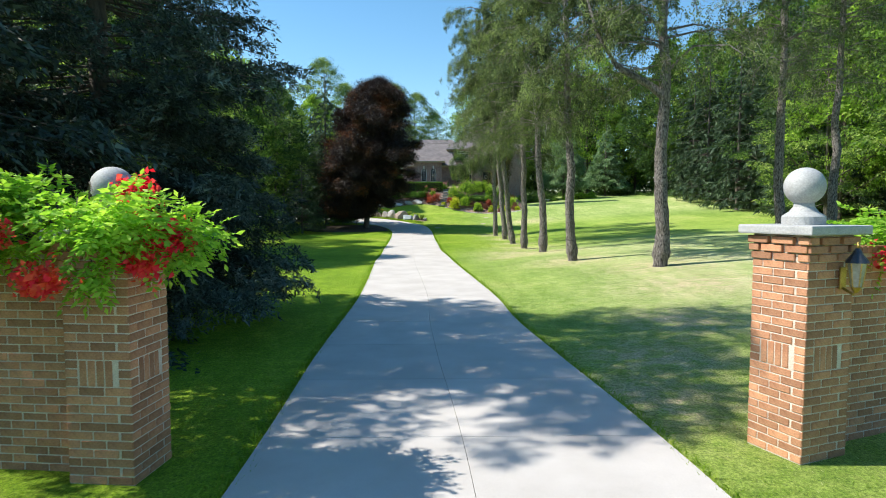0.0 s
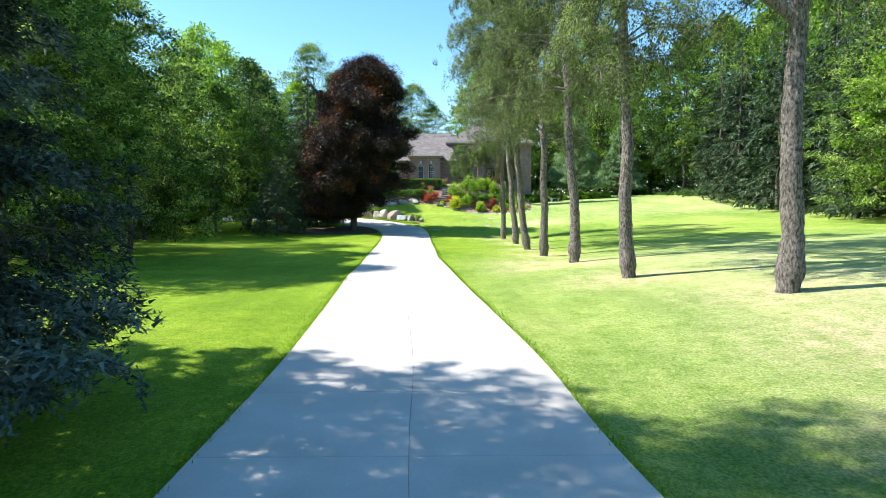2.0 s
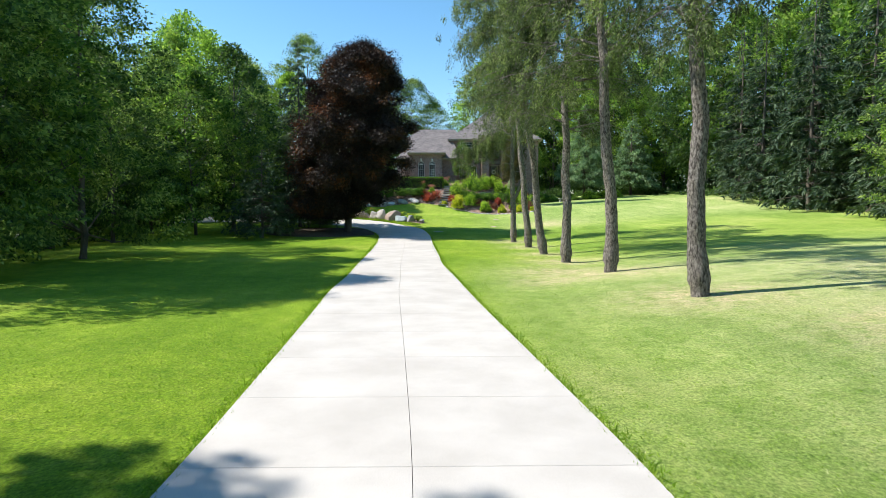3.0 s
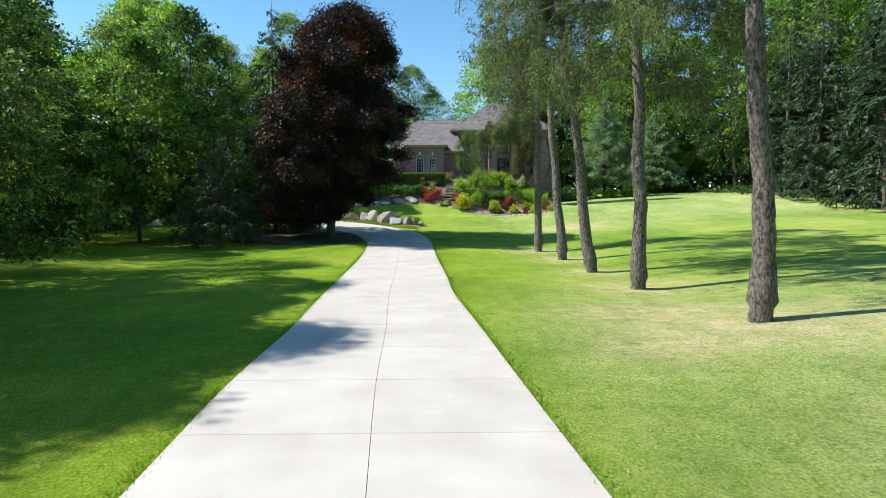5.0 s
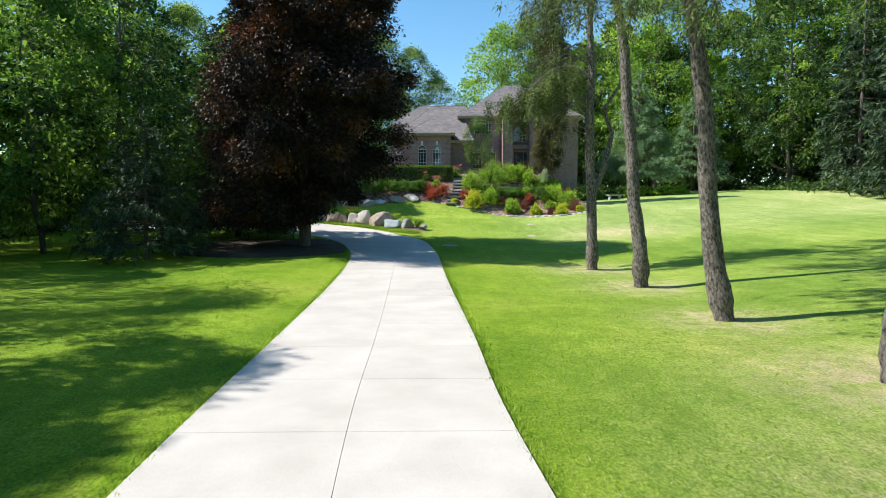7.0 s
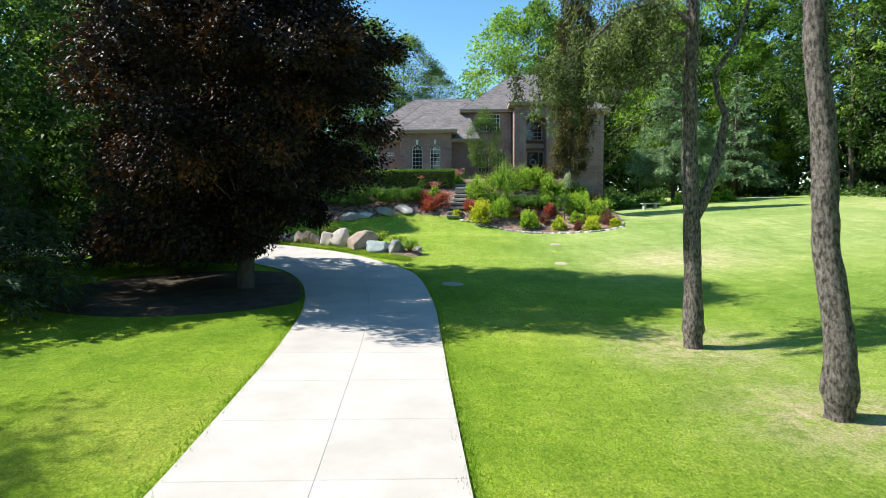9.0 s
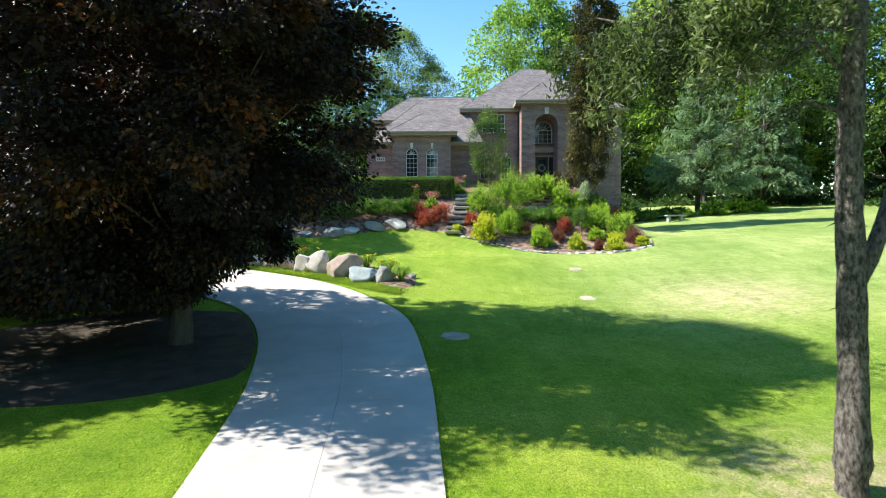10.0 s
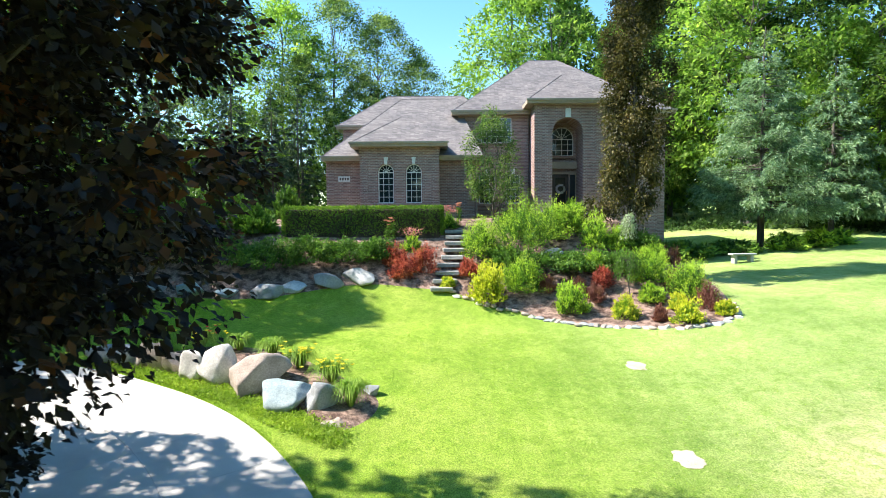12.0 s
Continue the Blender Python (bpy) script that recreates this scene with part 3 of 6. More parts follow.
def conifer_parts(seed, tall, spread, clear, sprays, spray, mat, bark, trunk_r, droop=0.25, tiers=26, width=0.22, fine=False, belly=0.8):
    """A spruce: whorls of drooping boughs, each hung with needle sprays."""
    rng = np.random.default_rng(seed)
    trunk = wavy((0, 0, -0.3), (0, 0, tall), 8, 0.02, rng)
    limbs, at, along, size = [], [], [], []
    boughs = []
    for i in range(tiers):
        h = clear + (tall - clear) * (i / tiers) ** 0.92
        reach = spread * (1 - (h - clear) / (tall - clear)) ** belly + 0.15
        for k in range(max(5, int(11 * reach / spread) + 3)):
            a = rng.uniform(0, 2 * math.pi)
            boughs.append((h + rng.normal(0, 0.12), a, reach * rng.uniform(0.72, 1.12)))
    weight = np.array([b[2] ** 1.5 * ((4.0 if b[0] < 6.5 and math.cos(b[1] + 0.4) > 0.0 else 2.0 if b[0] < 13 and math.cos(b[1] + 0.4) > -0.2 else 0.9) if fine else 1.0) for b in boughs])
    count = np.maximum((weight / weight.sum() * sprays).astype(int), 6)
    for (h, a, r), c in zip(boughs, count):
        d = np.array([math.cos(a), math.sin(a)])
        perp = np.array([-d[1], d[0]])
        nb = int(min(30, max(5, c // 14)))
        tb = rng.uniform(0.15, 1.0, nb) ** 0.7
        sb = np.where(rng.uniform(0, 1, nb) < 0.5, -1.0, 1.0) * rng.uniform(0.15, 1.0, nb)
        Lb = (0.19 * r + 0.24) * (1.15 - 0.55 * tb) * rng.uniform(0.6, 1.25, nb)
        bp = np.stack([d[0] * r * tb, d[1] * r * tb, h - droop * r * tb ** 1.3 + 0.12 * r * tb ** 3], 1)
        bd = np.concatenate([d[None] * (0.9 - 0.35 * np.abs(sb[:, None])) + perp[None] * sb[:, None], rng.uniform(-0.55, 0.0, (nb, 1))], 1)
        bd = unit(bd)
        j = rng.integers(0, nb, c)
        s = rng.uniform(0, 1, c) ** 0.8
        p = bp[j] + bd[j] * (Lb[j] * s)[:, None] + rng.normal(0, (0.035 if fine else 0.03) + (0.004 if fine else 0.010) * r, (c, 3))
        p[:, 2] -= (0.22 if fine else 0.45) * Lb[j] * s ** 1.6
        q = bd[j] + rng.normal(0, 0.75 if fine else 0.45, (c, 3))
        q[:, 2] -= (0.15 if fine else 0.5) * s
        at.append(p)
        along.append(q)
        size.append(spray * rng.uniform(0.6, 1.3, c) * (1.0 if not fine else np.where(rng.uniform(0, 1, c) < 0.2, 1.6, 0.85)))
        limbs.append(([Vector((0, 0, h)), Vector((d[0] * r * 0.5, d[1] * r * 0.5, h - droop * r * 0.4)), Vector((d[0] * r * 0.95, d[1] * r * 0.95, h - droop * r * 0.85))], 0.016 + 0.005 * r))
    rad = [trunk_r * (1 - 0.93 * i / 8) for i in range(9)]
    return (limbs_mesh("trunk", trunk, rad, limbs, bark, 8), leaf_mesh("crown", np.concatenate(at), np.concatenate(along), np.concatenate(size), width, mat, lie=0.4, rng=rng, single=True))


def pine_parts(seed, tall, spread, clear, tufts, mat, bark, trunk_r, fork=(), lean=0.0, tuft=(0.07, 0.15), toward=None, wide=0.36, bough=()):
    """A tall old pine: bare crooked trunk, dead stubs, and a thin crown of hanging twigs."""
    rng = np.random.default_rng(seed)
    trunk = wavy((0, 0, -0.3), (lean, rng.normal(0, 0.2), tall), 12, 0.055, rng)
    rad = [trunk_r * (1.45 if i == 0 else 1 - 0.82 * i / 12) for i in range(13)]
    limbs, at, along, size, dead_at, dead_way = [], [], [], [], [], []
    if fork:
        u = (fork[0] + 0.3) / (tall + 0.3) * 12
        b = trunk[int(u)].lerp(trunk[int(u) + 1], u - int(u))
        limbs.append(([b] + [b + Vector(q) for q in fork[1:]], trunk_r * 0.66))
    n = 64
    for i in range(n):
        h = clear + (tall - clear) * (i / n) + rng.normal(0, 0.2)
        k = (h - clear) / (tall - clear)
        r = spread * (0.55 + 0.75 * math.sin(math.pi * min(1, 0.18 + 0.72 * k))) * rng.uniform(0.55, 1.1) * 0.72
        a = rng.uniform(0, 2 * math.pi) if toward is None or k > 0.45 else toward + rng.normal(0, 0.6)
        d = Vector((math.cos(a), math.sin(a), 0))
        root = trunk[min(12, max(1, int(12 * h / tall)))].copy()
        root.z = h
        rise = rng.uniform(-0.05, 0.22) * r
        path = [root, root + d * r * 0.35 + Vector((0, 0, rise + rng.normal(0, 0.15))), root + d * r * 0.7 + Vector((rng.normal(0, 0.2), rng.normal(0, 0.2), rise * 0.9)), root + d * r + Vector((0, 0, rise * 0.4 - 0.12 * r))]
        limbs.append((path, 0.022 + 0.010 * r))
        c = int(tufts / n * (0.4 + 0.75 * min(1.0, max(0.0, k) / 0.4)))
        hang = rng.integers(8, 13)
        tw = rng.uniform(0.25, 1.02, hang)
        ang2 = rng.normal(0, 0.75, hang)
        ln = rng.uniform(0.35, 1.0, hang) * (0.7 + 0.34 * r)
        roots, dirs = [], []
        for t, g in zip(tw, ang2):
            e = min(2.999, t * 3)
            p = path[int(e)].lerp(path[int(e) + 1], e - int(e)) if t < 1 else path[3]
            roots.append(tuple(p))
            q = Matrix.Rotation(g, 3, "Z") @ d
            dirs.append((q.x, q.y, 0))
        roots, dirs = np.array(roots), np.array(dirs)
        knots = 3
        j = rng.integers(0, hang * knots, c)
        ball = rng.uniform(0.14, 0.36, hang * knots)
        s = np.clip(np.tile(np.linspace(0.2, 1.0, knots), hang) + rng.normal(0, 0.12, hang * knots), 0.05, 1.1)
        L, way = np.repeat(ln, knots), np.repeat(dirs, knots, 0)
        knot = np.repeat(roots, knots, 0) + way * (L * np.sqrt(s) * 0.8)[:, None]
        knot[:, 2] += 0.12 * L * s - 0.85 * L * s ** 1.5
        off = unit(rng.normal(size=(c, 3)) * [1, 1, 0.75]) * rng.uniform(0, 1, (c, 1)) ** 0.5
        p = knot[j] + off * ball[j][:, None] * [0.75, 0.75, 1.45]
        q = off + way[j] * 0.4 + rng.normal(0, 0.3, (c, 3))
        q[:, 2] -= 0.25 + 0.6 * s[j]
        at.append(p)
        along.append(q)
        size.append(rng.uniform(*tuft, c))
        if k < 0.5:
            m = 46
            jd = rng.integers(0, hang, m)
            dead_at.append(roots[jd] + dirs[jd] * (ln[jd] * rng.uniform(0, 0.9, m))[:, None] + rng.normal(0, 0.12, (m, 3)))
            dead_way.append(dirs[jd] * 0.5 + rng.normal(0, 0.4, (m, 3)) - [0, 0, 0.7])
    if bough:
        path = [Vector(q) for q in bough]
        limbs.append((path, 0.075))
        root, reach = [], []
        for i in range(38):
            e = rng.uniform(0.9, len(path) - 1.001)
            root.append(tuple(path[int(e)].lerp(path[int(e) + 1], e - int(e)) + Vector((rng.normal(0, 0.25), rng.normal(0, 0.55), 0))))
            reach.append(rng.uniform(0.5, 1.9))
        j = rng.integers(0, 38, 13000)
        s = np.ceil(rng.uniform(0, 5, 13000)) / 5
        p = np.array(root)[j] - np.array([0, 0, 1.0]) * (np.array(reach)[j] * s)[:, None] + rng.normal(0, 1, (13000, 3)) * [0.11, 0.11, 0.09]
        at.append(p)
        along.append(rng.normal(0, 0.7, (13000, 3)) - [0, 0, 0.5])
        size.append(rng.uniform(*tuft, 13000))
    for i in range(9):
        h = rng.uniform(2.2, clear)
        a = rng.uniform(0, 6.28)
        root = trunk[min(12, max(1, int(12 * h / tall)))].copy()
        root.z = h
        L = rng.uniform(0.1, 0.4)
        limbs.append(([root, root + Vector((math.cos(a), math.sin(a), 0.1)) * L * 0.6, root + Vector((math.cos(a), math.sin(a), -0.15)) * L], 0.022))
    return (limbs_mesh("trunk", trunk, rad, limbs, bark, 14, 9, 0.085), leaf_mesh("crown", np.concatenate(at), np.concatenate(along), np.concatenate(size), wide, mat, rng=rng, single=True),
            leaf_mesh("dead_growth", np.concatenate(dead_at), np.concatenate(dead_way), rng.uniform(0.3, 0.9, sum(map(len, dead_at))), 0.028, M_BARK_PINE, rng=rng, single=True))


def plant(name, meshes, at, rz, label, category, group="", scale=1.0):
    ob = thing(name, at, rz, label, category, group)
    ob.scale = (scale, scale, scale * 1.0)
    part_mesh("trunk", meshes[0], ob)
    part_mesh("crown", meshes[1], ob)
    if len(meshes) > 2 and not isinstance(meshes[2], list):
        part_mesh("dead_growth", meshes[2], ob, "bare grey hanging twigs", kind="stuff")
    elif len(meshes) > 2:
        for limb in meshes[2]:
            part_mesh("limb", limb, ob)
    return ob


# the blue spruce by the gate
plant("blue_spruce", conifer_parts(11, 26, 4.75, 0.85, 330000, 0.105, M_SPRUCE, M_BARK, 0.30, 0.19, 54, 0.36, fine=True, belly=0.58), on_ground(-8.2, 15.2), 0, "large blue spruce with drooping boughs beside the drive", "spruce")
plant("blue_spruce", conifer_parts(12, 25, 5.4, 0.9, 90000, 0.2, M_SPRUCE, M_BARK, 0.28, 0.22, 40, 0.4), on_ground(-10.6, 11.0), 80, "blue spruce behind the brick gate wall", "spruce")
plant("blue_spruce", conifer_parts(13, 21, 5.0, 0.5, 30000, 0.4, M_SPRUCE, M_BARK, 0.28, 0.3, 28, 0.4), on_ground(-16.5, 19.8), 200, "tall blue spruce set back from the drive", "spruce")

# the row of tall pines along the drive
pine_kinds = [pine_parts(21, 20, 4.6, 7.4, 80000, M_PINE, M_BARK_PINE, 0.30, fork=(7.0, (-0.6, 0.1, 0.5), (-1.9, 0.3, 1.3), (-2.8, 0.2, 2.6), (-3.2, 0.4, 4.2))),
              pine_parts(22, 19, 4.4, 6.7, 105000, M_PINE, M_BARK_PINE, 0.25),
              pine_parts(23, 20, 4.2, 7.6, 95000, M_PINE, M_BARK_PINE, 0.25),
              pine_parts(24, 21, 3.2, 6.4, 36000, M_PINE, M_BARK_PINE, 0.235, toward=2.3, bough=((0, 0, 8.1), (-0.8, 0, 8.8), (-1.8, 0.1, 8.5), (-2.7, 0.2, 7.7), (-3.3, 0.3, 7.4), (-3.9, 0.5, 7.6)), fork=(3.2, (0.28, 0, 0.5), (0.5, 0, 1.1), (0.72, 0, 1.9), (0.88, 0, 2.7), (0.66, 0.05, 3.3), (0.62, 0.05, 3.8), (1.2, 0.1, 4.6), (1.5, 0.1, 5.6), (1.7, 0.2, 7.5))),
              pine_parts(25, 19, 3.2, 7.5, 34000, M_PINE, M_BARK_PINE, 0.24),
              pine_parts(26, 20, 3.4, 9.8, 42000, M_PINE, M_BARK_PINE, 0.25)]
# place, kind, lean and turn
PINES = [(9.55, 24.8, 0, 0, 0), (7.17, 30.2, 1, -3, 30), (6.98, 37.6, 2, -3, 200), (7.0, 45.2, 1, -1, 140), (6.9, 50.6, 2, -8, 310), (6.95, 56.7, 5, -4.5, 260), (6.6, 61.7, 3, -1, 0), (16.4, 28.0, 4, 0, 100), (20.5, 30.5, 4, 1, 200)]
for x, y, k, tilt, rz in PINES:
    ob = plant("pine", pine_kinds[k], on_ground(x, y), 0, ("forked tall pine with rough grey bark on the lawn", "tall pine with bare rough trunk and thin drooping crown", "tall pine with bare rough trunk and thin drooping crown", "old pine with two crooked stems from one base", "thin-crowned tall pine standing apart on the lawn", "tall pine with long bare trunk and thin high crown")[k], "pine tree", "pines along the drive")
    ob.matrix_world = pose(*on_ground(x, y), 0, tilt, 0) @ pose(0, 0, 0, 0, 0, rz)

# the purple maple inside the bend
# heights, how far the crown's middle stands off the trunk, and its half width
MAPLE_CROWN = ((1.8, 3.0, 3.8, 5.0, 6.8, 8.5, 10.7, 14.0, 15.5, 16.8), (-2.6, -1.6, -0.6, 0.2, 0.7, 0.8, 0.9, 1.3, 1.4, 1.4), (2.4, 3.7, 4.2, 4.6, 5.1, 5.2, 4.7, 3.3, 2.4, 0.9))
plant("purple_maple", broad_tree_parts(31, 16.8, 5.8, 1.8, 280000, 0.125, M_MAPLE, M_BARK_MAPLE, 0.36, 520, 0.63, 0.5, (0.10, 0.25), split=True, ragged=0.36, outline=MAPLE_CROWN, bulge=True), on_ground(-7.75, 71.1), 0, "dark purple-leaved maple in a soil bed beside the drive", "maple tree")
# dark needle material stands in for the wood's shade over this spruce
plant("small_spruce", conifer_parts(33, 7.5, 3.0, 0.9, 12000, 0.2, M_SPRUCE3, M_BARK, 0.12, 0.12, 16, 0.35), on_ground(-14.0, 65.0), 0, "small thin green spruce at the lawn edge", "spruce")

# trees that stand apart on the far lawn
plant("spruce", conifer_parts(41, 14.0, 4.2, 2.4, 70000, 0.19, M_SPRUCE2, M_BARK, 0.24, 0.05, 30, 0.34), on_ground(22.6, 102.5), 0, "blue-green spruce with bare lower trunk on the far lawn", "spruce")
plant("spruce", conifer_parts(42, 13.0, 4.0, 2.0, 36000, 0.27, M_SPRUCE2, M_BARK, 0.22, 0.2, 22, 0.42), on_ground(31.5, 108.5), 60, "dull green spruce at the wood's edge", "spruce")
plant("columnar_beech", broad_tree_parts(43, 17.5, 1.6, 1.3, 56000, 0.1, M_BRONZE, M_BARK, 0.2, 210, 0.9, 1.1, (0.16, 0.36), split=True, ragged=0.45, outline=((1.3, 2.4, 4.0, 9.0, 14.0, 17.5), (-0.5, -0.4, 0.0, 0.0, 0.1, 0.1), (1.2, 1.7, 1.4, 1.45, 1.2, 0.4))), on_ground(10.9, 93.4), 0, "narrow bronze-leaved columnar beech in the bank", "beech tree")
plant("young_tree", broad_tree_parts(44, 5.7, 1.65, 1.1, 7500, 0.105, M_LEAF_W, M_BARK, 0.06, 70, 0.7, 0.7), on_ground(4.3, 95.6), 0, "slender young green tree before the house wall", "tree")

# the woods
wood_kinds = [
    broad_tree_parts(51, 25, 7.6, 4.0, 15000, 0.36, M_LEAF_A, M_BARK, 0.30, 300, 0.85, single=True, lump=(0.07, 0.17)),
    broad_tree_parts(52, 27, 8.0, 5.0, 15000, 0.36, M_LEAF_B, M_BARK, 0.32, 280, 0.85, single=True, lump=(0.10, 0.22)),
    broad_tree_parts(53, 22, 6.6, 2.5, 15000, 0.32, M_LEAF_C, M_BARK, 0.26, 300, 0.85, single=True, lump=(0.08, 0.18)),
    broad_tree_parts(54, 18, 5.6, 2.6, 16000, 0.28, M_LEAF_B, M_BARK, 0.2, 300, 0.8, single=True, lump=(0.07, 0.17)),
    broad_tree_parts(55, 15, 5.6, 1.5, 16000, 0.27, M_LEAF_A, M_BARK, 0.16, 300, 0.8, single=True, lump=(0.07, 0.17)),
    conifer_parts(56, 23, 4.2, 1.5, 10000, 0.6, M_SPRUCE3, M_BARK, 0.26, 0.25, 22, 0.3),
    broad_tree_parts(57, 28, 6.4, 2.0, 4500, 0.75, M_LEAF_A, M_BARK, 0.3, 90, single=True),
    broad_tree_parts(58, 26, 6.4, 2.0, 4500, 0.75, M_LEAF_C, M_BARK, 0.3, 90, single=True),
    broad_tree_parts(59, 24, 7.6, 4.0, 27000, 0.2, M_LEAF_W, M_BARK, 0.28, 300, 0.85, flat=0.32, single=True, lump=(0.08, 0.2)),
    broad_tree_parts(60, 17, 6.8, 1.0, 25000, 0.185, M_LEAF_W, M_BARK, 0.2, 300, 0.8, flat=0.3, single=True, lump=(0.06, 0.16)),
]
WOOD_NAMES = ["tall green broadleaf tree in the wood", "tall bright green broadleaf tree in the wood", "deep green broadleaf tree in the wood", "bright leafy tree at the wood's edge", "low spreading green tree at the wood's edge", "dark green spruce among the broadleaf trees", "tall tree deep in the wood", "tall dark green tree deep in the wood", "tall airy pale green tree in the wood", "pale yellow-green leafy tree at the wood's edge"]


def wood_tree(x, y, k, s=1.0):
    plant("spruce" if k == 5 else "woodland_tree", wood_kinds[k], on_ground(x, y), float(RNG.uniform(0, 360)), WOOD_NAMES[k], "spruce" if k == 5 else "tree", "woodland trees", s)


def wood_row(pts, gap, kinds, jitter=1.4, lo=0.88, hi=1.12):
    for a, b in zip(pts, pts[1:]):
        a, b = Vector(a), Vector(b)
        n = max(1, int((b - a).length / gap))
        for i in range(n):
            p = a.lerp(b, (i + 0.5) / n)
            wood_tree(p.x + RNG.normal(0, jitter), p.y + RNG.normal(0, jitter), kinds[int(RNG.integers(0, len(kinds)))], RNG.uniform(lo, hi))


# left wood, along the lawn and behind the drive
wood_row([(-24, 46), (-24.6, 57)], 4.6, [9, 8, 3], 1.0, 0.8, 0.98)
wood_row([(-25.5, 60), (-27, 78)], 4.6, [8, 3, 5, 2], 1.0, 0.62, 0.76)
wood_row([(-27, 88), (-20, 98)], 5.0, [3, 2, 8], 1.0, 0.66, 0.8)
for x, y, k, s in ((-21.6, 88.5, 8, 0.74), (-27, 89.5, 1, 0.8), (-17.5, 90.5, 3, 0.9)):
    wood_tree(x, y, k, s)
wood_row([(-33, 40), (-37, 74), (-34, 94), (-23, 108), (-15, 114)], 7.0, [8, 1, 8, 0], 1.4, 0.82, 1.0)
wood_row([(-47, 36), (-50, 80), (-44, 106), (-26, 122)], 9.5, [6, 7, 6], 1.4, 0.7, 0.85)
plant("spruce", conifer_parts(34, 19.5, 3.6, 1.2, 30000, 0.3, M_SPRUCE3, M_BARK, 0.22, 0.2, 26, 0.4), on_ground(-13.5, 77.2), 0, "tall slender grey-green spruce beside the drive", "spruce")
# behind the house, with a gap of sky
for x, y, s in ((-8.6, 102.5, 0.36), (-7.7, 106.0, 0.4), (-10.6, 101.0, 0.42), (-13.8, 98.6, 0.4), (-16.5, 97.0, 0.45)):
    wood_tree(x, y, 5, s)
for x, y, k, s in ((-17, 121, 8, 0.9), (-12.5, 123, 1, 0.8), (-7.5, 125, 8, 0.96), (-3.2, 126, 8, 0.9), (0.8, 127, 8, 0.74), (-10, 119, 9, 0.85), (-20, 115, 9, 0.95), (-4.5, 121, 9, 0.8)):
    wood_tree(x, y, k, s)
wood_row([(8, 129), (20, 127), (34, 122)], 5.5, [1, 0, 1])
wood_row([(12, 138), (40, 130)], 6.5, [6, 7])
# right wood
wood_row([(36, 33), (38, 58)], 4.4, [3, 1, 3, 9])
wood_row([(40, 60), (41, 84), (41, 106)], 5.0, [5, 2, 5, 2])
wood_row([(39, 110), (30, 118)], 4.4, [3, 1])
wood_row([(44, 28), (47, 60), (48, 90), (44, 112), (28, 123)], 5.6, [2, 0, 5])
wood_row([(53, 20), (56, 64), (54, 100), (46, 118)], 6.5, [6, 7])
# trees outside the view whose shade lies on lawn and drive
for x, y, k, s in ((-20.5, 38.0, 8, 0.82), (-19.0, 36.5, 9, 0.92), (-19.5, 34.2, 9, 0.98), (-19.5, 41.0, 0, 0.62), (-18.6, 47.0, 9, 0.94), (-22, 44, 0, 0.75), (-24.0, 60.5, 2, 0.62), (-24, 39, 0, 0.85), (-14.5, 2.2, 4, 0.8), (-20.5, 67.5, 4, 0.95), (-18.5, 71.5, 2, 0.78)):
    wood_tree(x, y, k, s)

# ---- the house ----
house = thing("house", (1.82, 97.03, 6.65), -2.2, "two-storey brown brick house with grey hipped roofs and arched entry", "house")


def wall_bm(x0, x1, y, z0, z1, holes=(), thick=0.3, depth=None, steps=14):
    """A wall along x with openings (a, b, sill, spring, arched) cut through it, its face at y."""
    bm = bmesh.new()

    def quad(*pts):
        bm.faces.new([bm.verts.new(p) for p in pts])

    def sheet(yy, flip):
        def q(pts):
            pts = [(px, yy, pz) for px, pz in pts]
            quad(*(pts[::-1] if flip else pts))
        at = x0
        for a, b, sill, spring, arched in sorted(holes):
            if a > at:
                q([(at, z0), (a, z0), (a, z1), (at, z1)])
            q([(a, z0), (b, z0), (b, sill), (a, sill)])
            if arched:
                r, c = (b - a) / 2, (a + b) / 2
                pts = [(c - r * math.cos(math.pi * k / steps), spring + r * math.sin(math.pi * k / steps)) for k in range(steps + 1)]
                for p, n in zip(pts, pts[1:]):
                    q([p, n, (n[0], z1), (p[0], z1)])
            else:
                q([(a, spring), (b, spring), (b, z1), (a, z1)])
            at = b
        q([(at, z0), (x1, z0), (x1, z1), (at, z1)])

    sheet(y, False)
    sheet(y + thick, True)
    quad((x0, y + thick, z0), (x0, y, z0), (x0, y, z1), (x0, y + thick, z1))
    quad((x1, y, z0), (x1, y + thick, z0), (x1, y + thick, z1), (x1, y, z1))
    quad((x0, y, z1), (x1, y, z1), (x1, y + thick, z1), (x0, y + thick, z1))
    for a, b, sill, spring, arched in holes:
        d = y + (depth or thick)
        quad((a, y, sill), (b, y, sill), (b, d, sill), (a, d, sill))
        quad((a, d, sill), (a, d, spring), (a, y, spring), (a, y, sill))
        quad((b, y, sill), (b, y, spring), (b, d, spring), (b, d, sill))
        if arched:
            r, c = (b - a) / 2, (a + b) / 2
            pts = [(c - r * math.cos(math.pi * k / steps), spring + r * math.sin(math.pi * k / steps)) for k in range(steps + 1)]
            for p, n in zip(pts, pts[1:]):
                quad((p[0], y, p[1]), (p[0], d, p[1]), (n[0], d, n[1]), (n[0], y, n[1]))
        else:
            quad((a, y, spring), (a, d, spring), (b, d, spring), (b, y, spring))
    bmesh.ops.remove_doubles(bm, verts=bm.verts, dist=0.0005)
    return bm


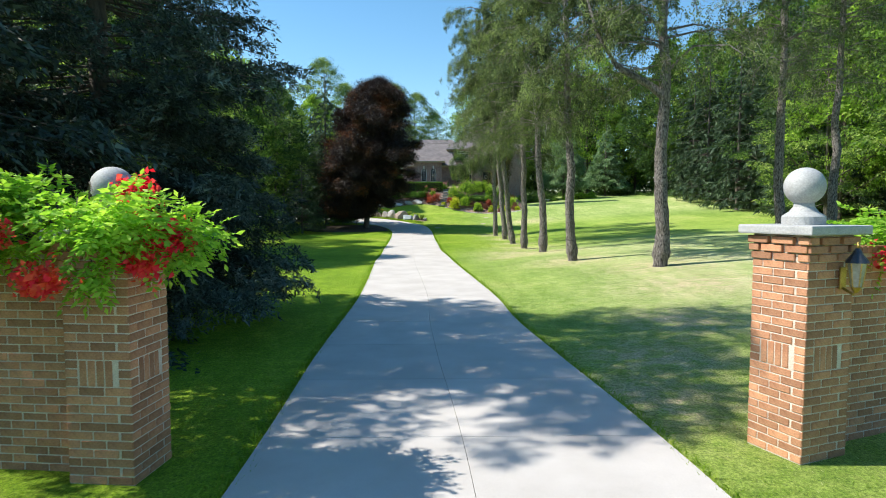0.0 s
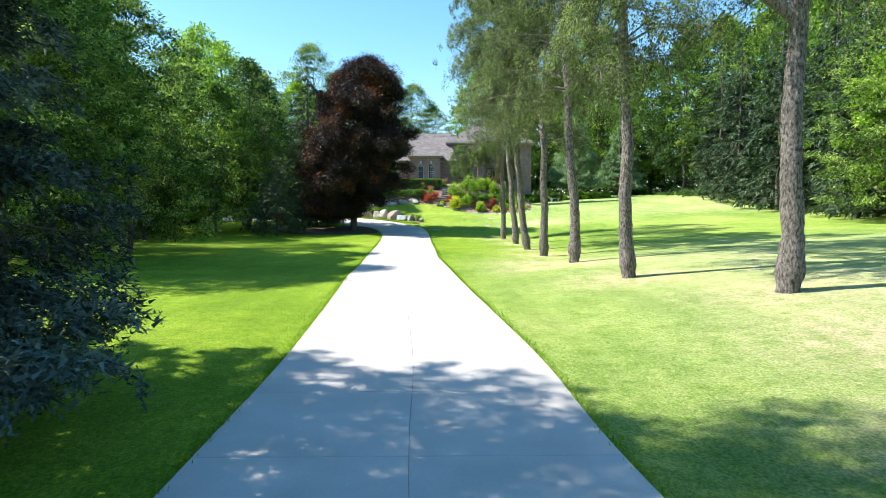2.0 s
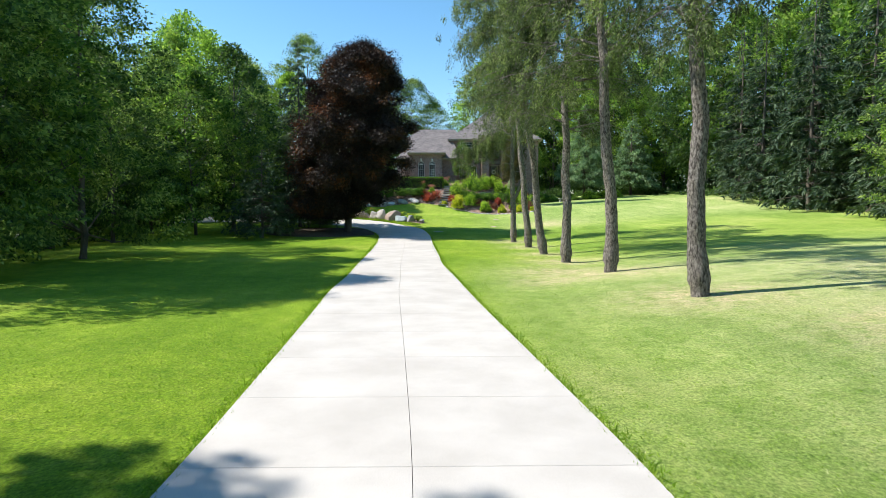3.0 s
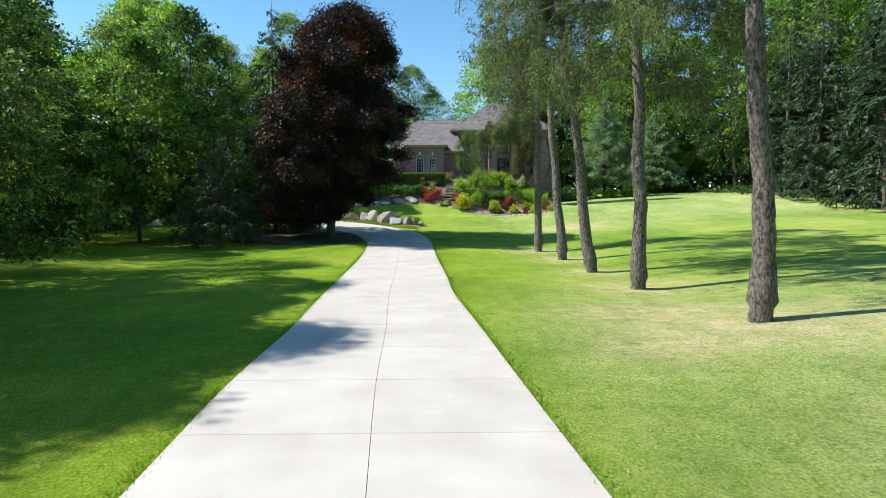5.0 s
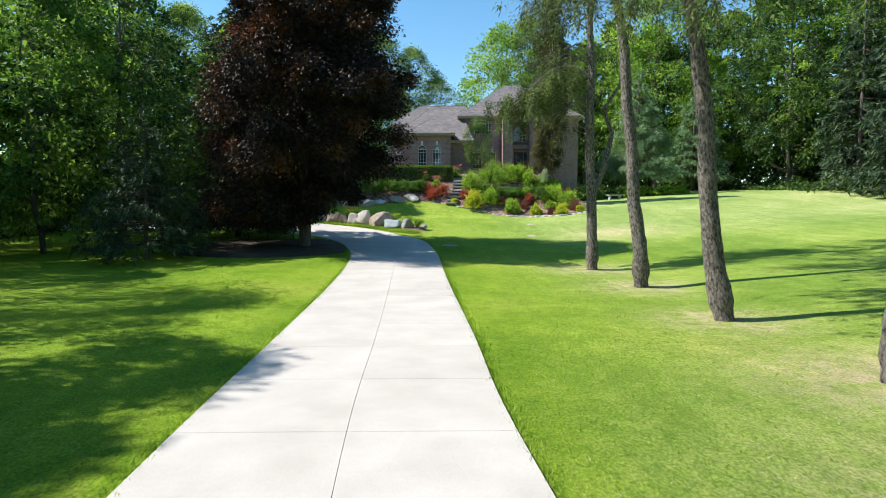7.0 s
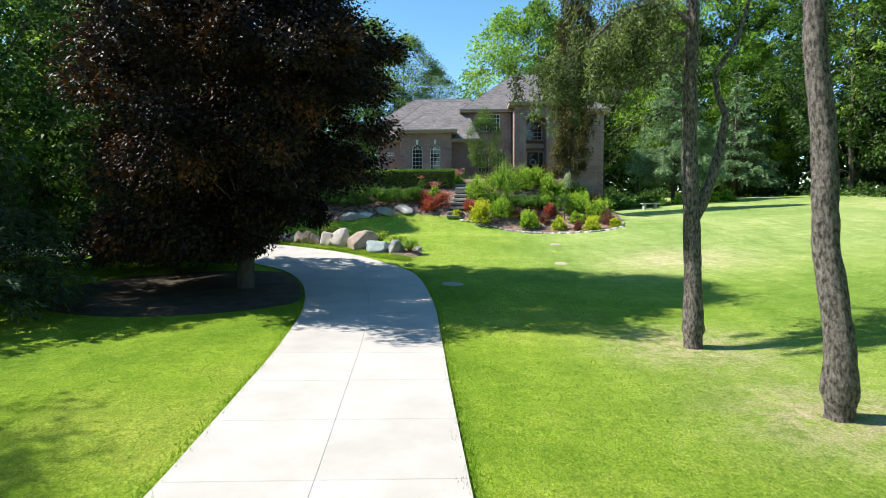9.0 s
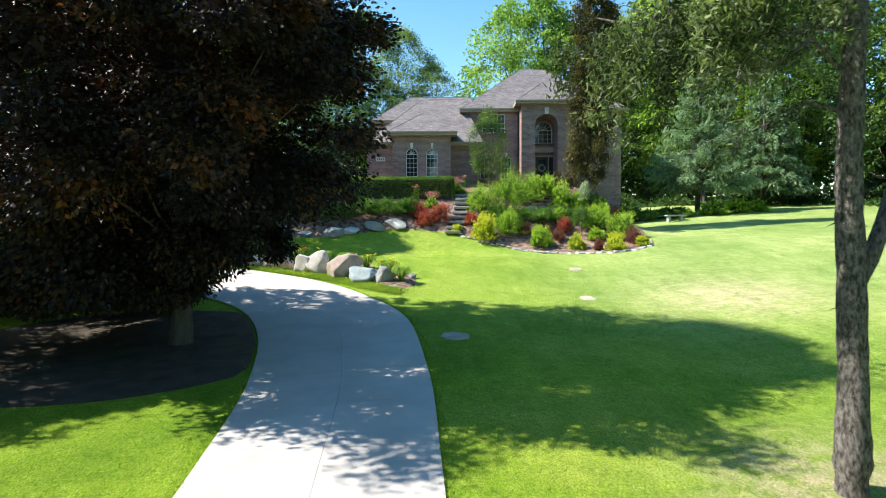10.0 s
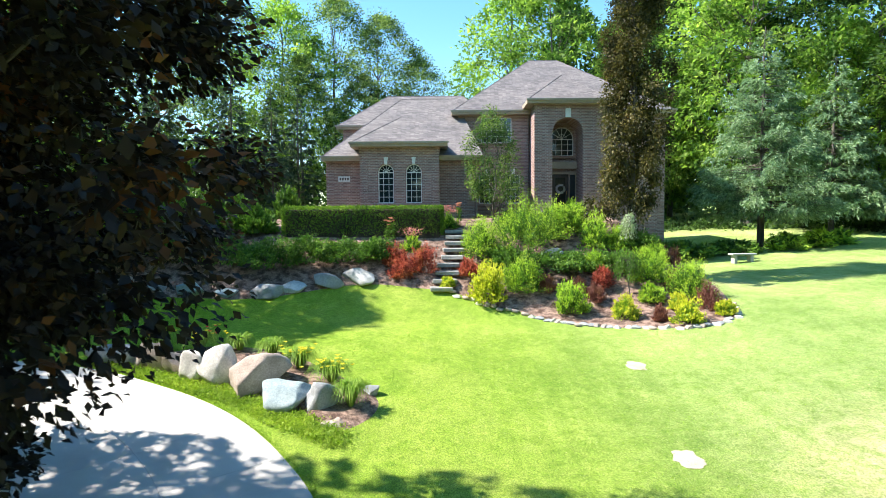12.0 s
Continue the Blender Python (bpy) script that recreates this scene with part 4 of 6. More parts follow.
def block(x0, x1, y0, y1, z0, z1, front_holes=(), depth=None, name="wall"):
    """Four brick walls, the front one with openings."""
    w = part(name, wall_bm(x0, x1, y0, z0, z1, front_holes, depth=depth), M_HBRICK, house)
    part(name, box_bm(x0, x0 + 0.3, y0 + 0.303, y1, z0, z1), M_HBRICK, house)
    part(name, box_bm(x1 - 0.3, x1, y0 + 0.303, y1, z0, z1), M_HBRICK, house)
    part(name, box_bm(x0 + 0.303, x1 - 0.303, y1 - 0.3, y1, z0, z1), M_HBRICK, house)
    return w


def hip_roof(x0, x1, y0, y1, z, ridge_a, ridge_b, rise, over=0.0):
    """A hipped roof with tan fascia and gutter round its eaves."""
    v = [(x0, y0, z), (x1, y0, z), (x1, y1, z), (x0, y1, z), (*ridge_a, z + rise), (*ridge_b, z + rise)]
    f = [(0, 1, 5, 4), (1, 2, 5), (2, 3, 4, 5), (3, 0, 4), (3, 2, 1, 0)]
    roof = part_mesh("roof", mesh_of("roof", v, f, [M_SHINGLE]), house, "weathered grey asphalt shingle roof")
    cap = []
    cf = []
    for a, b in ((0, 4), (1, 5), (2, 5), (3, 4), (4, 5)):
        tube(cap, cf, [Vector(v[a]) + Vector((0, 0, 0.004)), Vector(v[b]) + Vector((0, 0, 0.004))], [0.022, 0.022], 6)
    part_mesh("ridge_cap", mesh_of("ridge_cap", cap, cf, [M_SHINGLE]), roof)
    bm = bmesh.new()
    for a, b, c, d in ((x0, x1, y0, y0 + 0.1), (x0, x1, y1 - 0.1, y1), (x0, x0 + 0.1, y0 + 0.1, y1 - 0.1), (x1 - 0.1, x1, y0 + 0.1, y1 - 0.1)):
        box_bm(a, b, c, d, z - 0.2, z + 0.02, bm=bm)
    part("fascia", bm, M_TRIM, roof, "tan painted fascia board")
    part("soffit", box_bm(x0 + 0.1, x1 - 0.1, y0 + 0.1, y1 - 0.1, z - 0.2, z - 0.17), M_TRIM, roof)
    g = bmesh.new()
    box_bm(x0 - 0.06, x1 + 0.06, y0 - 0.09, y0 - 0.002, z - 0.06, z + 0.05, bm=g)
    part("gutter", g, M_TRIM, roof, "tan metal gutter")
    return roof


def window_unit(cx, y, z0, w, spring, arched, cols, rows, panes=M_GLASS, keystone=True):
    """A white-barred window set into its opening, with sill and keystone."""
    win = part("window", wall_bm(cx - w / 2, cx + w / 2, y + 0.12, z0, spring, [(cx - w / 2 + 0.05, cx + w / 2 - 0.05, z0 + 0.05, spring - 0.05, False)], thick=0.06), M_WHITE, house, "white-barred window")
    r = w / 2
    bm = bmesh.new()
    for i in range(1, cols):
        x = cx - w / 2 + w * i / cols
        box_bm(x - 0.014, x + 0.014, y + 0.125, y + 0.16, z0 + 0.05, spring - 0.05, bm=bm)
    for j in range(1, rows):
        z = z0 + (spring - z0) * j / rows
        box_bm(cx - w / 2 + 0.05, cx + w / 2 - 0.05, y + 0.127, y + 0.158, z - 0.014, z + 0.014, bm=bm)
    part("glazing_bar", bm, M_WHITE, win)
    part("pane", box_bm(cx - r, cx + r, y + 0.15, y + 0.157, z0, spring), panes, win, "dark reflecting glass pane")
    if arched:
        v = [(cx, y + 0.155, spring)] + [(cx - r * math.cos(math.pi * k / 16), y + 0.155, spring + r * math.sin(math.pi * k / 16)) for k in range(17)]
        part_mesh("fan_pane", mesh_of("fan_pane", v, [(0, k + 1, k + 2) for k in range(16)][::1], [panes]), win, "dark half-round glass")
        sv, sf = [], []
        for a in (30, 60, 90, 120, 150):
            c, s = math.cos(radians(a)), math.sin(radians(a))
            tube(sv, sf, [Vector((cx, y + 0.14, spring)), Vector((cx + c * r, y + 0.14, spring + s * r))], [0.014, 0.014], 4)
        arc = [Vector((cx - (r - 0.03) * math.cos(math.pi * k / 16), y + 0.14, spring + (r - 0.03) * math.sin(math.pi * k / 16))) for k in range(17)]
        tube(sv, sf, arc, [0.03] * 17, 4)
        arc = [Vector((cx - r * 0.4 * math.cos(math.pi * k / 8), y + 0.14, spring + r * 0.4 * math.sin(math.pi * k / 8))) for k in range(9)]
        tube(sv, sf, arc, [0.013] * 9, 4)
        part_mesh("fan_bar", mesh_of("fan_bar", sv, sf, [M_WHITE]), win)
        rv, rf = [], []
        for k in range(13):
            a0, a1 = math.pi * k / 13 + 0.012, math.pi * (k + 1) / 13 - 0.012
            b = len(rv)
            for yy in (y - 0.03, y + 0.0):
                rv += [(cx - rr * math.cos(a), yy, spring + rr * math.sin(a)) for rr, a in ((r + 0.01, a0), (r + 0.01, a1), (r + 0.22, a1), (r + 0.22, a0))]
            rf += [(b, b + 1, b + 2, b + 3), (b + 0, b + 4, b + 5, b + 1), (b + 1, b + 5, b + 6, b + 2), (b + 2, b + 6, b + 7, b + 3), (b + 3, b + 7, b + 4, b)]
        part_mesh("arch_brick", mesh_of("arch_brick", rv, rf, [M_HBRICK]), win)
    if keystone:
        top = spring + (r if arched else 0)
        bm = box_bm(cx - 0.11, cx + 0.11, y - 0.07, y - 0.002, top - 0.02, top + 0.36)
        for q in bm.verts:
            if q.co.z < top + 0.1:
                q.co.x = cx + (q.co.x - cx) * 0.66
        part("keystone", bm, M_WHITE, win, "white wedge keystone")
    part("sill", box_bm(cx - r - 0.08, cx + r + 0.08, y - 0.07, y + 0.1, z0 - 0.1, z0 - 0.002), M_HBRICK, win)
    return win


# bay with its two arched windows
W1, W2 = (-3.47, -2.62, 0.86, 2.53, True), (-1.98, -1.12, 0.86, 2.53, True)
block(-4.45, -0.18, -0.2, 0.78, -1.5, 3.9, [W1, W2])
for a, b, s, t, k in (W1, W2):
    window_unit((a + b) / 2, -0.2, s, b - a, t, True, 3, 5)
part("frieze", box_bm(-4.48, -0.15, -0.235, -0.203, 3.52, 3.88), M_HBRICK, house)
# single-storey wing behind it
block(-6.44, 1.76, 0.8, 11.0, -2.5, 3.26)
part("plaque", box_bm(-5.78, -5.12, 0.76, 0.798, 2.08, 2.38, 0.008), M_WHITE, house, "pale house-number plaque with plain dark bars")
pb = bmesh.new()
for k in range(4):
    box_bm(-5.7 + k * 0.14, -5.62 + k * 0.14, 0.752, 0.759, 2.16, 2.30, bm=pb)
part("plaque_bar", pb, M_DARKWOOD, house)
# upper block behind the wing
block(-6.7, 3.0, 8.3, 14.0, -2.5, 6.05)
# two-storey main block
H_R = (9.95, 10.75, 0.87, 2.55, True)
part("wall", wall_bm(0.96, 5.2, 4.0, -3.5, 6.2, [(2.2, 3.17, 0.9, 2.62, False), (3.86, 4.68, 0.9, 2.62, False)]), M_HBRICK, house)
part("wall", wall_bm(9.25, 13.46, 4.0, -4.4, 6.2, [H_R]), M_HBRICK, house)
part("wall", box_bm(0.96, 1.26, 4.303, 15.0, -3.5, 6.2), M_HBRICK, house)
part("wall", box_bm(13.16, 13.46, 4.303, 15.0, -4.4, 6.2), M_HBRICK, house)
part("wall", box_bm(1.263, 13.157, 14.7, 15.0, -3.5, 6.2), M_HBRICK, house)
window_unit(2.685, 4.0, 0.9, 0.97, 2.62, False, 3, 4)
window_unit(4.27, 4.0, 0.9, 0.82, 2.62, False, 3, 4)
window_unit(10.35, 4.0, 0.87, 0.8, 2.55, True, 3, 5)
window_unit(3.25, 3.84, 4.55, 1.83, 6.05, False, 6, 4, keystone=False)
# entry tower with its tall arch
part("wall", wall_bm(5.26, 9.2, 2.1, -3.5, 6.5, [(6.3, 8.06, 0.43, 4.88, True)], thick=0.3, depth=1.9), M_HBRICK, house)
part("wall", box_bm(5.26, 5.56, 2.403, 4.0, -3.5, 6.5), M_HBRICK, house)
part("wall", box_bm(8.9, 9.2, 2.403, 4.0, -3.5, 6.5), M_HBRICK, house)
part("wall", box_bm(5.563, 8.897, 4.0, 4.2, 0.4, 6.3), M_HBRICK, house, "shaded brick wall inside the entry arch")
part("porch_floor", box_bm(5.6, 8.9, 1.4, 3.99, 0.28, 0.43, 0.01), M_FLAG, house)
part("porch_step", box_bm(6.0, 8.4, 0.9, 1.39, 0.1, 0.27, 0.01), M_FLAG, house)
window_unit(7.2, 3.84, 3.72, 1.4, 4.75, True, 4, 3, keystone=False)
part("transom_beam", box_bm(6.31, 8.05, 3.6, 3.99, 2.95, 3.35, 0.01), M_TRIM, house)
part("keystone", box_bm(7.03, 7.33, 1.98, 2.09, 5.74, 6.25, 0.02), M_WHITE, house, "white keystone over the entry arch")
door = part("front_door", box_bm(6.62, 7.58, 3.86, 3.93, 0.45, 2.62, 0.01), M_DARKWOOD, house, "dark front door with tall glass and a wreath")
part("door_glass", box_bm(6.8, 7.4, 3.84, 3.858, 0.75, 2.42), M_GLASS, door)
wv, wf = [], []
tube(wv, wf, [Vector((7.1 + 0.24 * math.cos(a), 3.80, 1.75 + 0.24 * math.sin(a))) for a in np.linspace(0, 2 * math.pi, 21)], [0.07] * 21, 6, 0.25)
part_mesh("wreath", mesh_of("wreath", wv, wf, [M_STONE]), door, "pale round wreath")
part("door_handle", box_bm(7.46, 7.5, 3.79, 3.858, 1.4, 1.62, 0.006), M_BRASS, door)
part("sidelight", box_bm(7.66, 8.02, 3.87, 3.9, 0.5, 2.6), M_GLASS, house, "narrow dark glass beside the door")
part("door_frame", wall_bm(6.5, 8.06, 3.8, 0.432, 2.75, [(6.6, 7.6, 0.45, 2.64, False), (7.66, 8.0, 0.5, 2.6, False)], thick=0.19), M_TRIM, house)
# roofs
hip_roof(-4.91, 0.27, -0.65, 6.0, 4.05, (-2.32, 1.9), (-2.32, 4.6), 1.75)
hip_roof(-6.62, 2.2, 0.3, 12.0, 3.40, (-2.6, 6.1), (0.8, 6.1), 4.2)
hip_roof(-7.1, 3.6, 7.9, 14.4, 6.2, (-3.9, 11.0), (1.5, 11.0), 2.55)
hip_roof(0.55, 13.9, 3.5, 15.5, 6.39, (6.0, 9.5), (7.9, 9.5), 4.45)
hip_roof(4.8, 9.66, 1.65, 8.2, 6.69, (7.23, 4.3), (7.23, 6.6), 1.95)
# raised brick quoins at the corners
def quoins(x, y, z0, z1, w=0.42, tall=0.44, gap=0.09):
    z = z0
    while z + tall < z1:
        part_mesh("quoin", QUOIN, house, at=(x, y - 0.018, z + tall / 2))
        z += tall + gap


bm = box_bm(-0.21, 0.21, -0.018, 0.016, -0.22, 0.22, 0.006)
QUOIN = bpy.data.meshes.new("quoin")
bm.to_mesh(QUOIN)
bm.free()
QUOIN.materials.append(M_HBRICK)
for x, y, a, b in ((-4.23, -0.2, -0.6, 3.5), (-0.40, -0.2, -0.6, 3.5), (-6.22, 0.8, -0.6, 3.2), (1.54, 0.8, -0.6, 3.2), (5.48, 2.1, 0.1, 6.4), (8.98, 2.1, 0.1, 6.4), (13.24, 4.0, -3.0, 6.2)):
    quoins(x, y, a, b)
dv, df = [], []
tube(dv, df, [Vector((1.86, 0.72, 3.2)), Vector((1.86, 0.72, -1.0))], [0.045, 0.045], 8)
part_mesh("downspout", mesh_of("downspout", dv, df, [M_TRIM]), house, "tan downspout")

# ---- planted bank, boulders and beds ----
BORDER = [(-14, 90.6), (-8.3, 90.25), (-6.99, 90.23), (-5.35, 90.36), (-3.0, 90.87), (-1.0, 90.93), (0.97, 90.65), (1.95, 90.48), (3.39, 89.71), (4.92, 89.06), (6.23, 88.2), (7.39, 87.78), (8.41, 87.35),
          (10.23, 86.6), (11.52, 86.45), (12.68, 87.03), (13.4, 88.6), (13.9, 91.0), (14.2, 95.0)]
edge = smooth_line([Vector(p) for p in BORDER], 6)
v, f, rows = [], [], 16
for k, p in enumerate(edge):
    far = Vector((min(p.x, 12.5) if p.x > 10 else p.x, 97.6))
    for j in range(rows + 1):
        q = p.lerp(far, j / rows)
        v.append((q.x, q.y, float(height(q.x, q.y)) + (0.0 if j == 0 else 0.05 + 0.02 * math.sin(3.1 * q.x + 2.3 * q.y))))
for k in range(len(edge) - 1):
    for j in range(rows):
        a = k * (rows + 1) + j
        f.append((a, a + rows + 1, a + rows + 2, a + 1))
tagged(new("mulch_bed", mesh_of("mulch_bed", v, [q[::-1] for q in f], [M_MULCH], smooth=True)), "brown bark mulch over the planted bank", "mulch bed", kind="structure")


def boulder_mesh(seed, w, d, h, mat, sharp=0.5):
    """A field stone: a ball cut by a few flat faces and roughened."""
    rng = np.random.default_rng(seed)
    bm = bmesh.new()
    bmesh.ops.create_icosphere(bm, subdivisions=4, radius=1.0)
    cuts = [(Vector(rng.normal(size=3)).normalized(), rng.uniform(0.48, 0.85)) for _ in range(13)]
    off = Vector(rng.uniform(-9, 9, 3))
    for q in bm.verts:
        p = q.co.copy()
        for n, r in cuts:
            o = p.dot(n) - r
            if o > 0:
                p -= n * o * 0.96
        p *= 1.12 + 0.08 * noise.noise(p * 1.7 + off) + 0.04 * noise.noise(p * 5 + off) + 0.02 * noise.noise(p * 13 + off)
        q.co = Vector((p.x * w / 2, p.y * d / 2, p.z * h / 2))
    me = bpy.data.meshes.new("boulder")
    bm.to_mesh(me)
    bm.free()
    me.materials.append(mat)
    me.polygons.foreach_set("use_smooth", [True] * len(me.polygons))
    return me


ROCKS = {"W": (M_ROCK_W, "pale granite boulder"), "P": (M_ROCK_P, "pinkish granite boulder"), "G": (M_ROCK_G, "grey field boulder"), "B": (M_ROCK_B, "blue-grey field boulder")}


def boulder(kind, x, y, w, h, seed, d=None, lean=0, where="beside the drive"):
    mat, label = ROCKS[kind]
    ob = new("boulder", boulder_mesh(seed, w * 1.08, d or w * 0.8, h * 1.12, mat))
    ob.matrix_world = pose(x, y + 0.15, float(height(x, y)) + h * 0.32, 18, lean, seed * 37 % 40 - 20)
    tagged(ob, label + " " + where, "boulder", "boulders " + where)


for i, (k, x, y, w, h, lean) in enumerate((("P", -7.3, 83.55, 0.9, 1.0, 0), ("W", -6.42, 82.95, 1.0, 1.35, 26), ("W", -5.5, 82.75, 1.35, 1.35, 12), ("P", -4.35, 82.05, 1.95, 1.3, -12), ("B", -3.15, 80.95, 1.55, 0.95, 8),
                                           ("G", -2.15, 80.7, 1.05, 1.0, 0), ("P", -1.7, 79.75, 0.75, 0.22, 0), ("G", -0.85, 81.6, 0.5, 0.42, 0), ("G", -10.0, 84.6, 1.0, 0.8, 0), ("G", -9.15, 84.4, 0.9, 0.85, 10), ("P", -8.4, 84.2, 0.85, 1.0, 18), ("P", -7.85, 83.9, 0.8, 1.05, 6))):
    boulder(k, x, y, w, h, 100 + i, lean=lean, where="in the bank beside the drive")
for i, (k, x, y, w, h) in enumerate((("B", -7.7, 90.4, 1.05, 0.4), ("G", -6.16, 90.44, 1.45, 0.65), ("W", -5.0, 90.7, 1.15, 0.5), ("G", -3.55, 90.9, 1.4, 0.75), ("W", -2.15, 91.1, 1.4, 0.65), ("B", -9.3, 90.5, 1.3, 0.7), ("G", -10.9, 90.6, 1.1, 0.6), ("P", -12.6, 90.9, 1.2, 0.6), ("G", 6.9, 92.2, 1.0, 0.8))):
    boulder(k, x, y, w, h, 140 + i, where="along the foot of the planted bank")

# edging stones along the bed
stone_kinds = [boulder_mesh(170 + i, 0.36, 0.27, 0.2, (M_ROCK_W, M_ROCK_G, M_ROCK_P)[i % 3]) for i in range(6)]
pts = [Vector(p) for p in BORDER[7:17]]
line = smooth_line(pts, 24)
walked, nxt = 0.0, 0.0
edging = thing("stone_edging", on_ground(8, 87.6), label="low edging of pale field stones round the mulch bed", category="stone edging")
base = edging.matrix_world.inverted()
for a, b in zip(line, line[1:]):
    walked += (b - a).length
    if walked >= nxt:
        p = base @ Vector(on_ground(a.x + RNG.normal(0, 0.04), a.y - 0.05 + RNG.normal(0, 0.07), 0.03))
        part_mesh("stone", stone_kinds[int(RNG.integers(0, 6))], edging, at=tuple(p), rz=float(RNG.uniform(-40, 40)))
        nxt = walked + RNG.uniform(0.2, 0.34)


def shrub_parts(seed, w, h, mat, leaf, n, style):
    """One shrub: stems, and sprigs of leaves over a lumpy dome, with the outer leaves apart in a sunlit tone."""
    rng = np.random.default_rng(seed)
    v, f = [], []
    sprigs = max(40, n // 26)
    off = rng.uniform(-9, 9, 3)
    a, u = rng.uniform(0, 6.283, sprigs), rng.uniform(0.0, 1.0, sprigs) ** 0.8
    ring = np.sqrt(np.maximum(0, 1 - u * u))
    d = np.stack([np.cos(a) * ring, np.sin(a) * ring, u], 1)
    big = np.array([1 + 0.42 * noise.noise(Vector(q * 1.9 + off)) + 0.18 * noise.noise(Vector(q * 5 + off)) for q in d])
    tip = d * np.array([w / 2, w / 2, h])[None] * (big * rng.uniform(0.86, 1.06, sprigs))[:, None]
    tip[:, 2] = np.maximum(tip[:, 2], 0.08 * h)
    if style == "spiky":
        tip[:, 2] *= rng.uniform(0.9, 1.12, sprigs)
        root = tip * np.array([0.5, 0.5, 0.35])
    elif style == "spread":
        root = tip * np.array([0.4, 0.4, 0.7])
        tip[:, 2] += 0.10 * h
    else:
        root = tip * np.array([0.45, 0.45, 0.45])
    for i in range(12):
        t = Vector(root[i])
        tube(v, f, [Vector((0, 0, -0.1)), Vector((t.x * 0.45, t.y * 0.45, t.z * 0.5)), t], [0.02, 0.014, 0.006], 4)
    k = rng.integers(0, sprigs, n)
    s = rng.uniform(0, 1, n) ** 0.8
    fat = 0.045 * min(w, 2.0) + 0.02
    at = root[k] + (tip[k] - root[k]) * s[:, None] + rng.normal(0, 1, (n, 3)) * (fat * (1.15 - 0.8 * s))[:, None]
    at[:, 2] = np.maximum(at[:, 2], 0.02)
    along = unit(tip[k] - root[k]) * (0.9 if style == "spiky" else 0.6) + rng.normal(0, 0.42, (n, 3)) + np.array([0, 0, 0.4 if style != "spread" else 0.05])
    size = leaf * rng.uniform(0.6, 1.35, n)
    # outer part of each sprig, coloured as if lit; inner leaves stay darker
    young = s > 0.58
    wide = 0.34 if style == "spiky" else 0.5
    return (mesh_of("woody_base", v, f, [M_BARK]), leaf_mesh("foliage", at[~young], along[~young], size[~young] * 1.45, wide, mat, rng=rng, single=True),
            leaf_mesh("outer_growth", at[young], along[young], size[young], wide, TIPS.get(mat.name, mat), rng=rng, single=True))


def shrub_pieces(ob, meshes):
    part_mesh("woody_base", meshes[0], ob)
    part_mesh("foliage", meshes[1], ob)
    part_mesh("outer_growth", meshes[2], ob, kind="stuff")


# inner leaf material to its lighter, sunlit-looking partner
TIPS = {"shrub_green": M_LIT_GREEN, "hedge_leaf": M_LIT_GREEN, "juniper": M_SHRUB, "barberry_red": M_RED_TIP, "shrub_gold": M_GOLD_TIP, "shrub_lime": M_GOLD_TIP}
SHRUBS = {
    "G": (M_SHRUB, "rounded green shrub with lighter, sunlit-coloured tips", "mound", 0.072, 7400, 1.2, 1.12), "S": (M_SHRUB, "bright spiky green shrub", "spiky", 0.10, 5200, 1.05, 0.92),
    "D": (M_HEDGE, "layered green yew shrub", "spread", 0.09, 4400, 1.2, 1.0), "J": (M_JUNIPER, "low spreading juniper", "spread", 0.1, 4600, 1.3, 0.95),
    "Y": (M_YELLOW, "golden leafy shrub", "mound", 0.10, 4200, 1.12, 0.82), "R": (M_RED, "round red barberry", "mound", 0.065, 3600, 1.1, 1.0),
    "P": (M_DUSK, "upright dusky red barberry", "spiky", 0.085, 2200, 1.1, 0.9), "L": (M_YELLOW, "small lime-gold shrub", "mound", 0.085, 2400, 1.05, 0.95),
    "K": (M_SHRUB, "green perennial with pink flower heads", "spiky", 0.09, 2000, 1.0, 0.9)}


def shrub(kind, x, y, w, h, seed):
    mat, label, style, leaf, n, wider, taller = SHRUBS[kind]
    ob = thing("shrub", on_ground(x, y), seed * 53 % 360, label + " in the mulch bed", "shrub", "shrubs on the bank")
    if kind == "L":
        mat = M_LIME
    shrub_pieces(ob, shrub_parts(seed, w * wider, h * taller, mat, leaf, n, style))
    if kind == "K":
        rng = np.random.default_rng(seed)
        p = np.stack([rng.normal(0, 0.25, 200), rng.normal(0, 0.25, 200), rng.uniform(h * 0.9, h * 1.3, 200)], 1)
        part_mesh("bloom_cluster", leaf_mesh("bloom_cluster", p, rng.normal(size=(200, 3)), 0.08, 0.6, M_FLOWER_P), ob, "pink flower heads", kind="stuff")


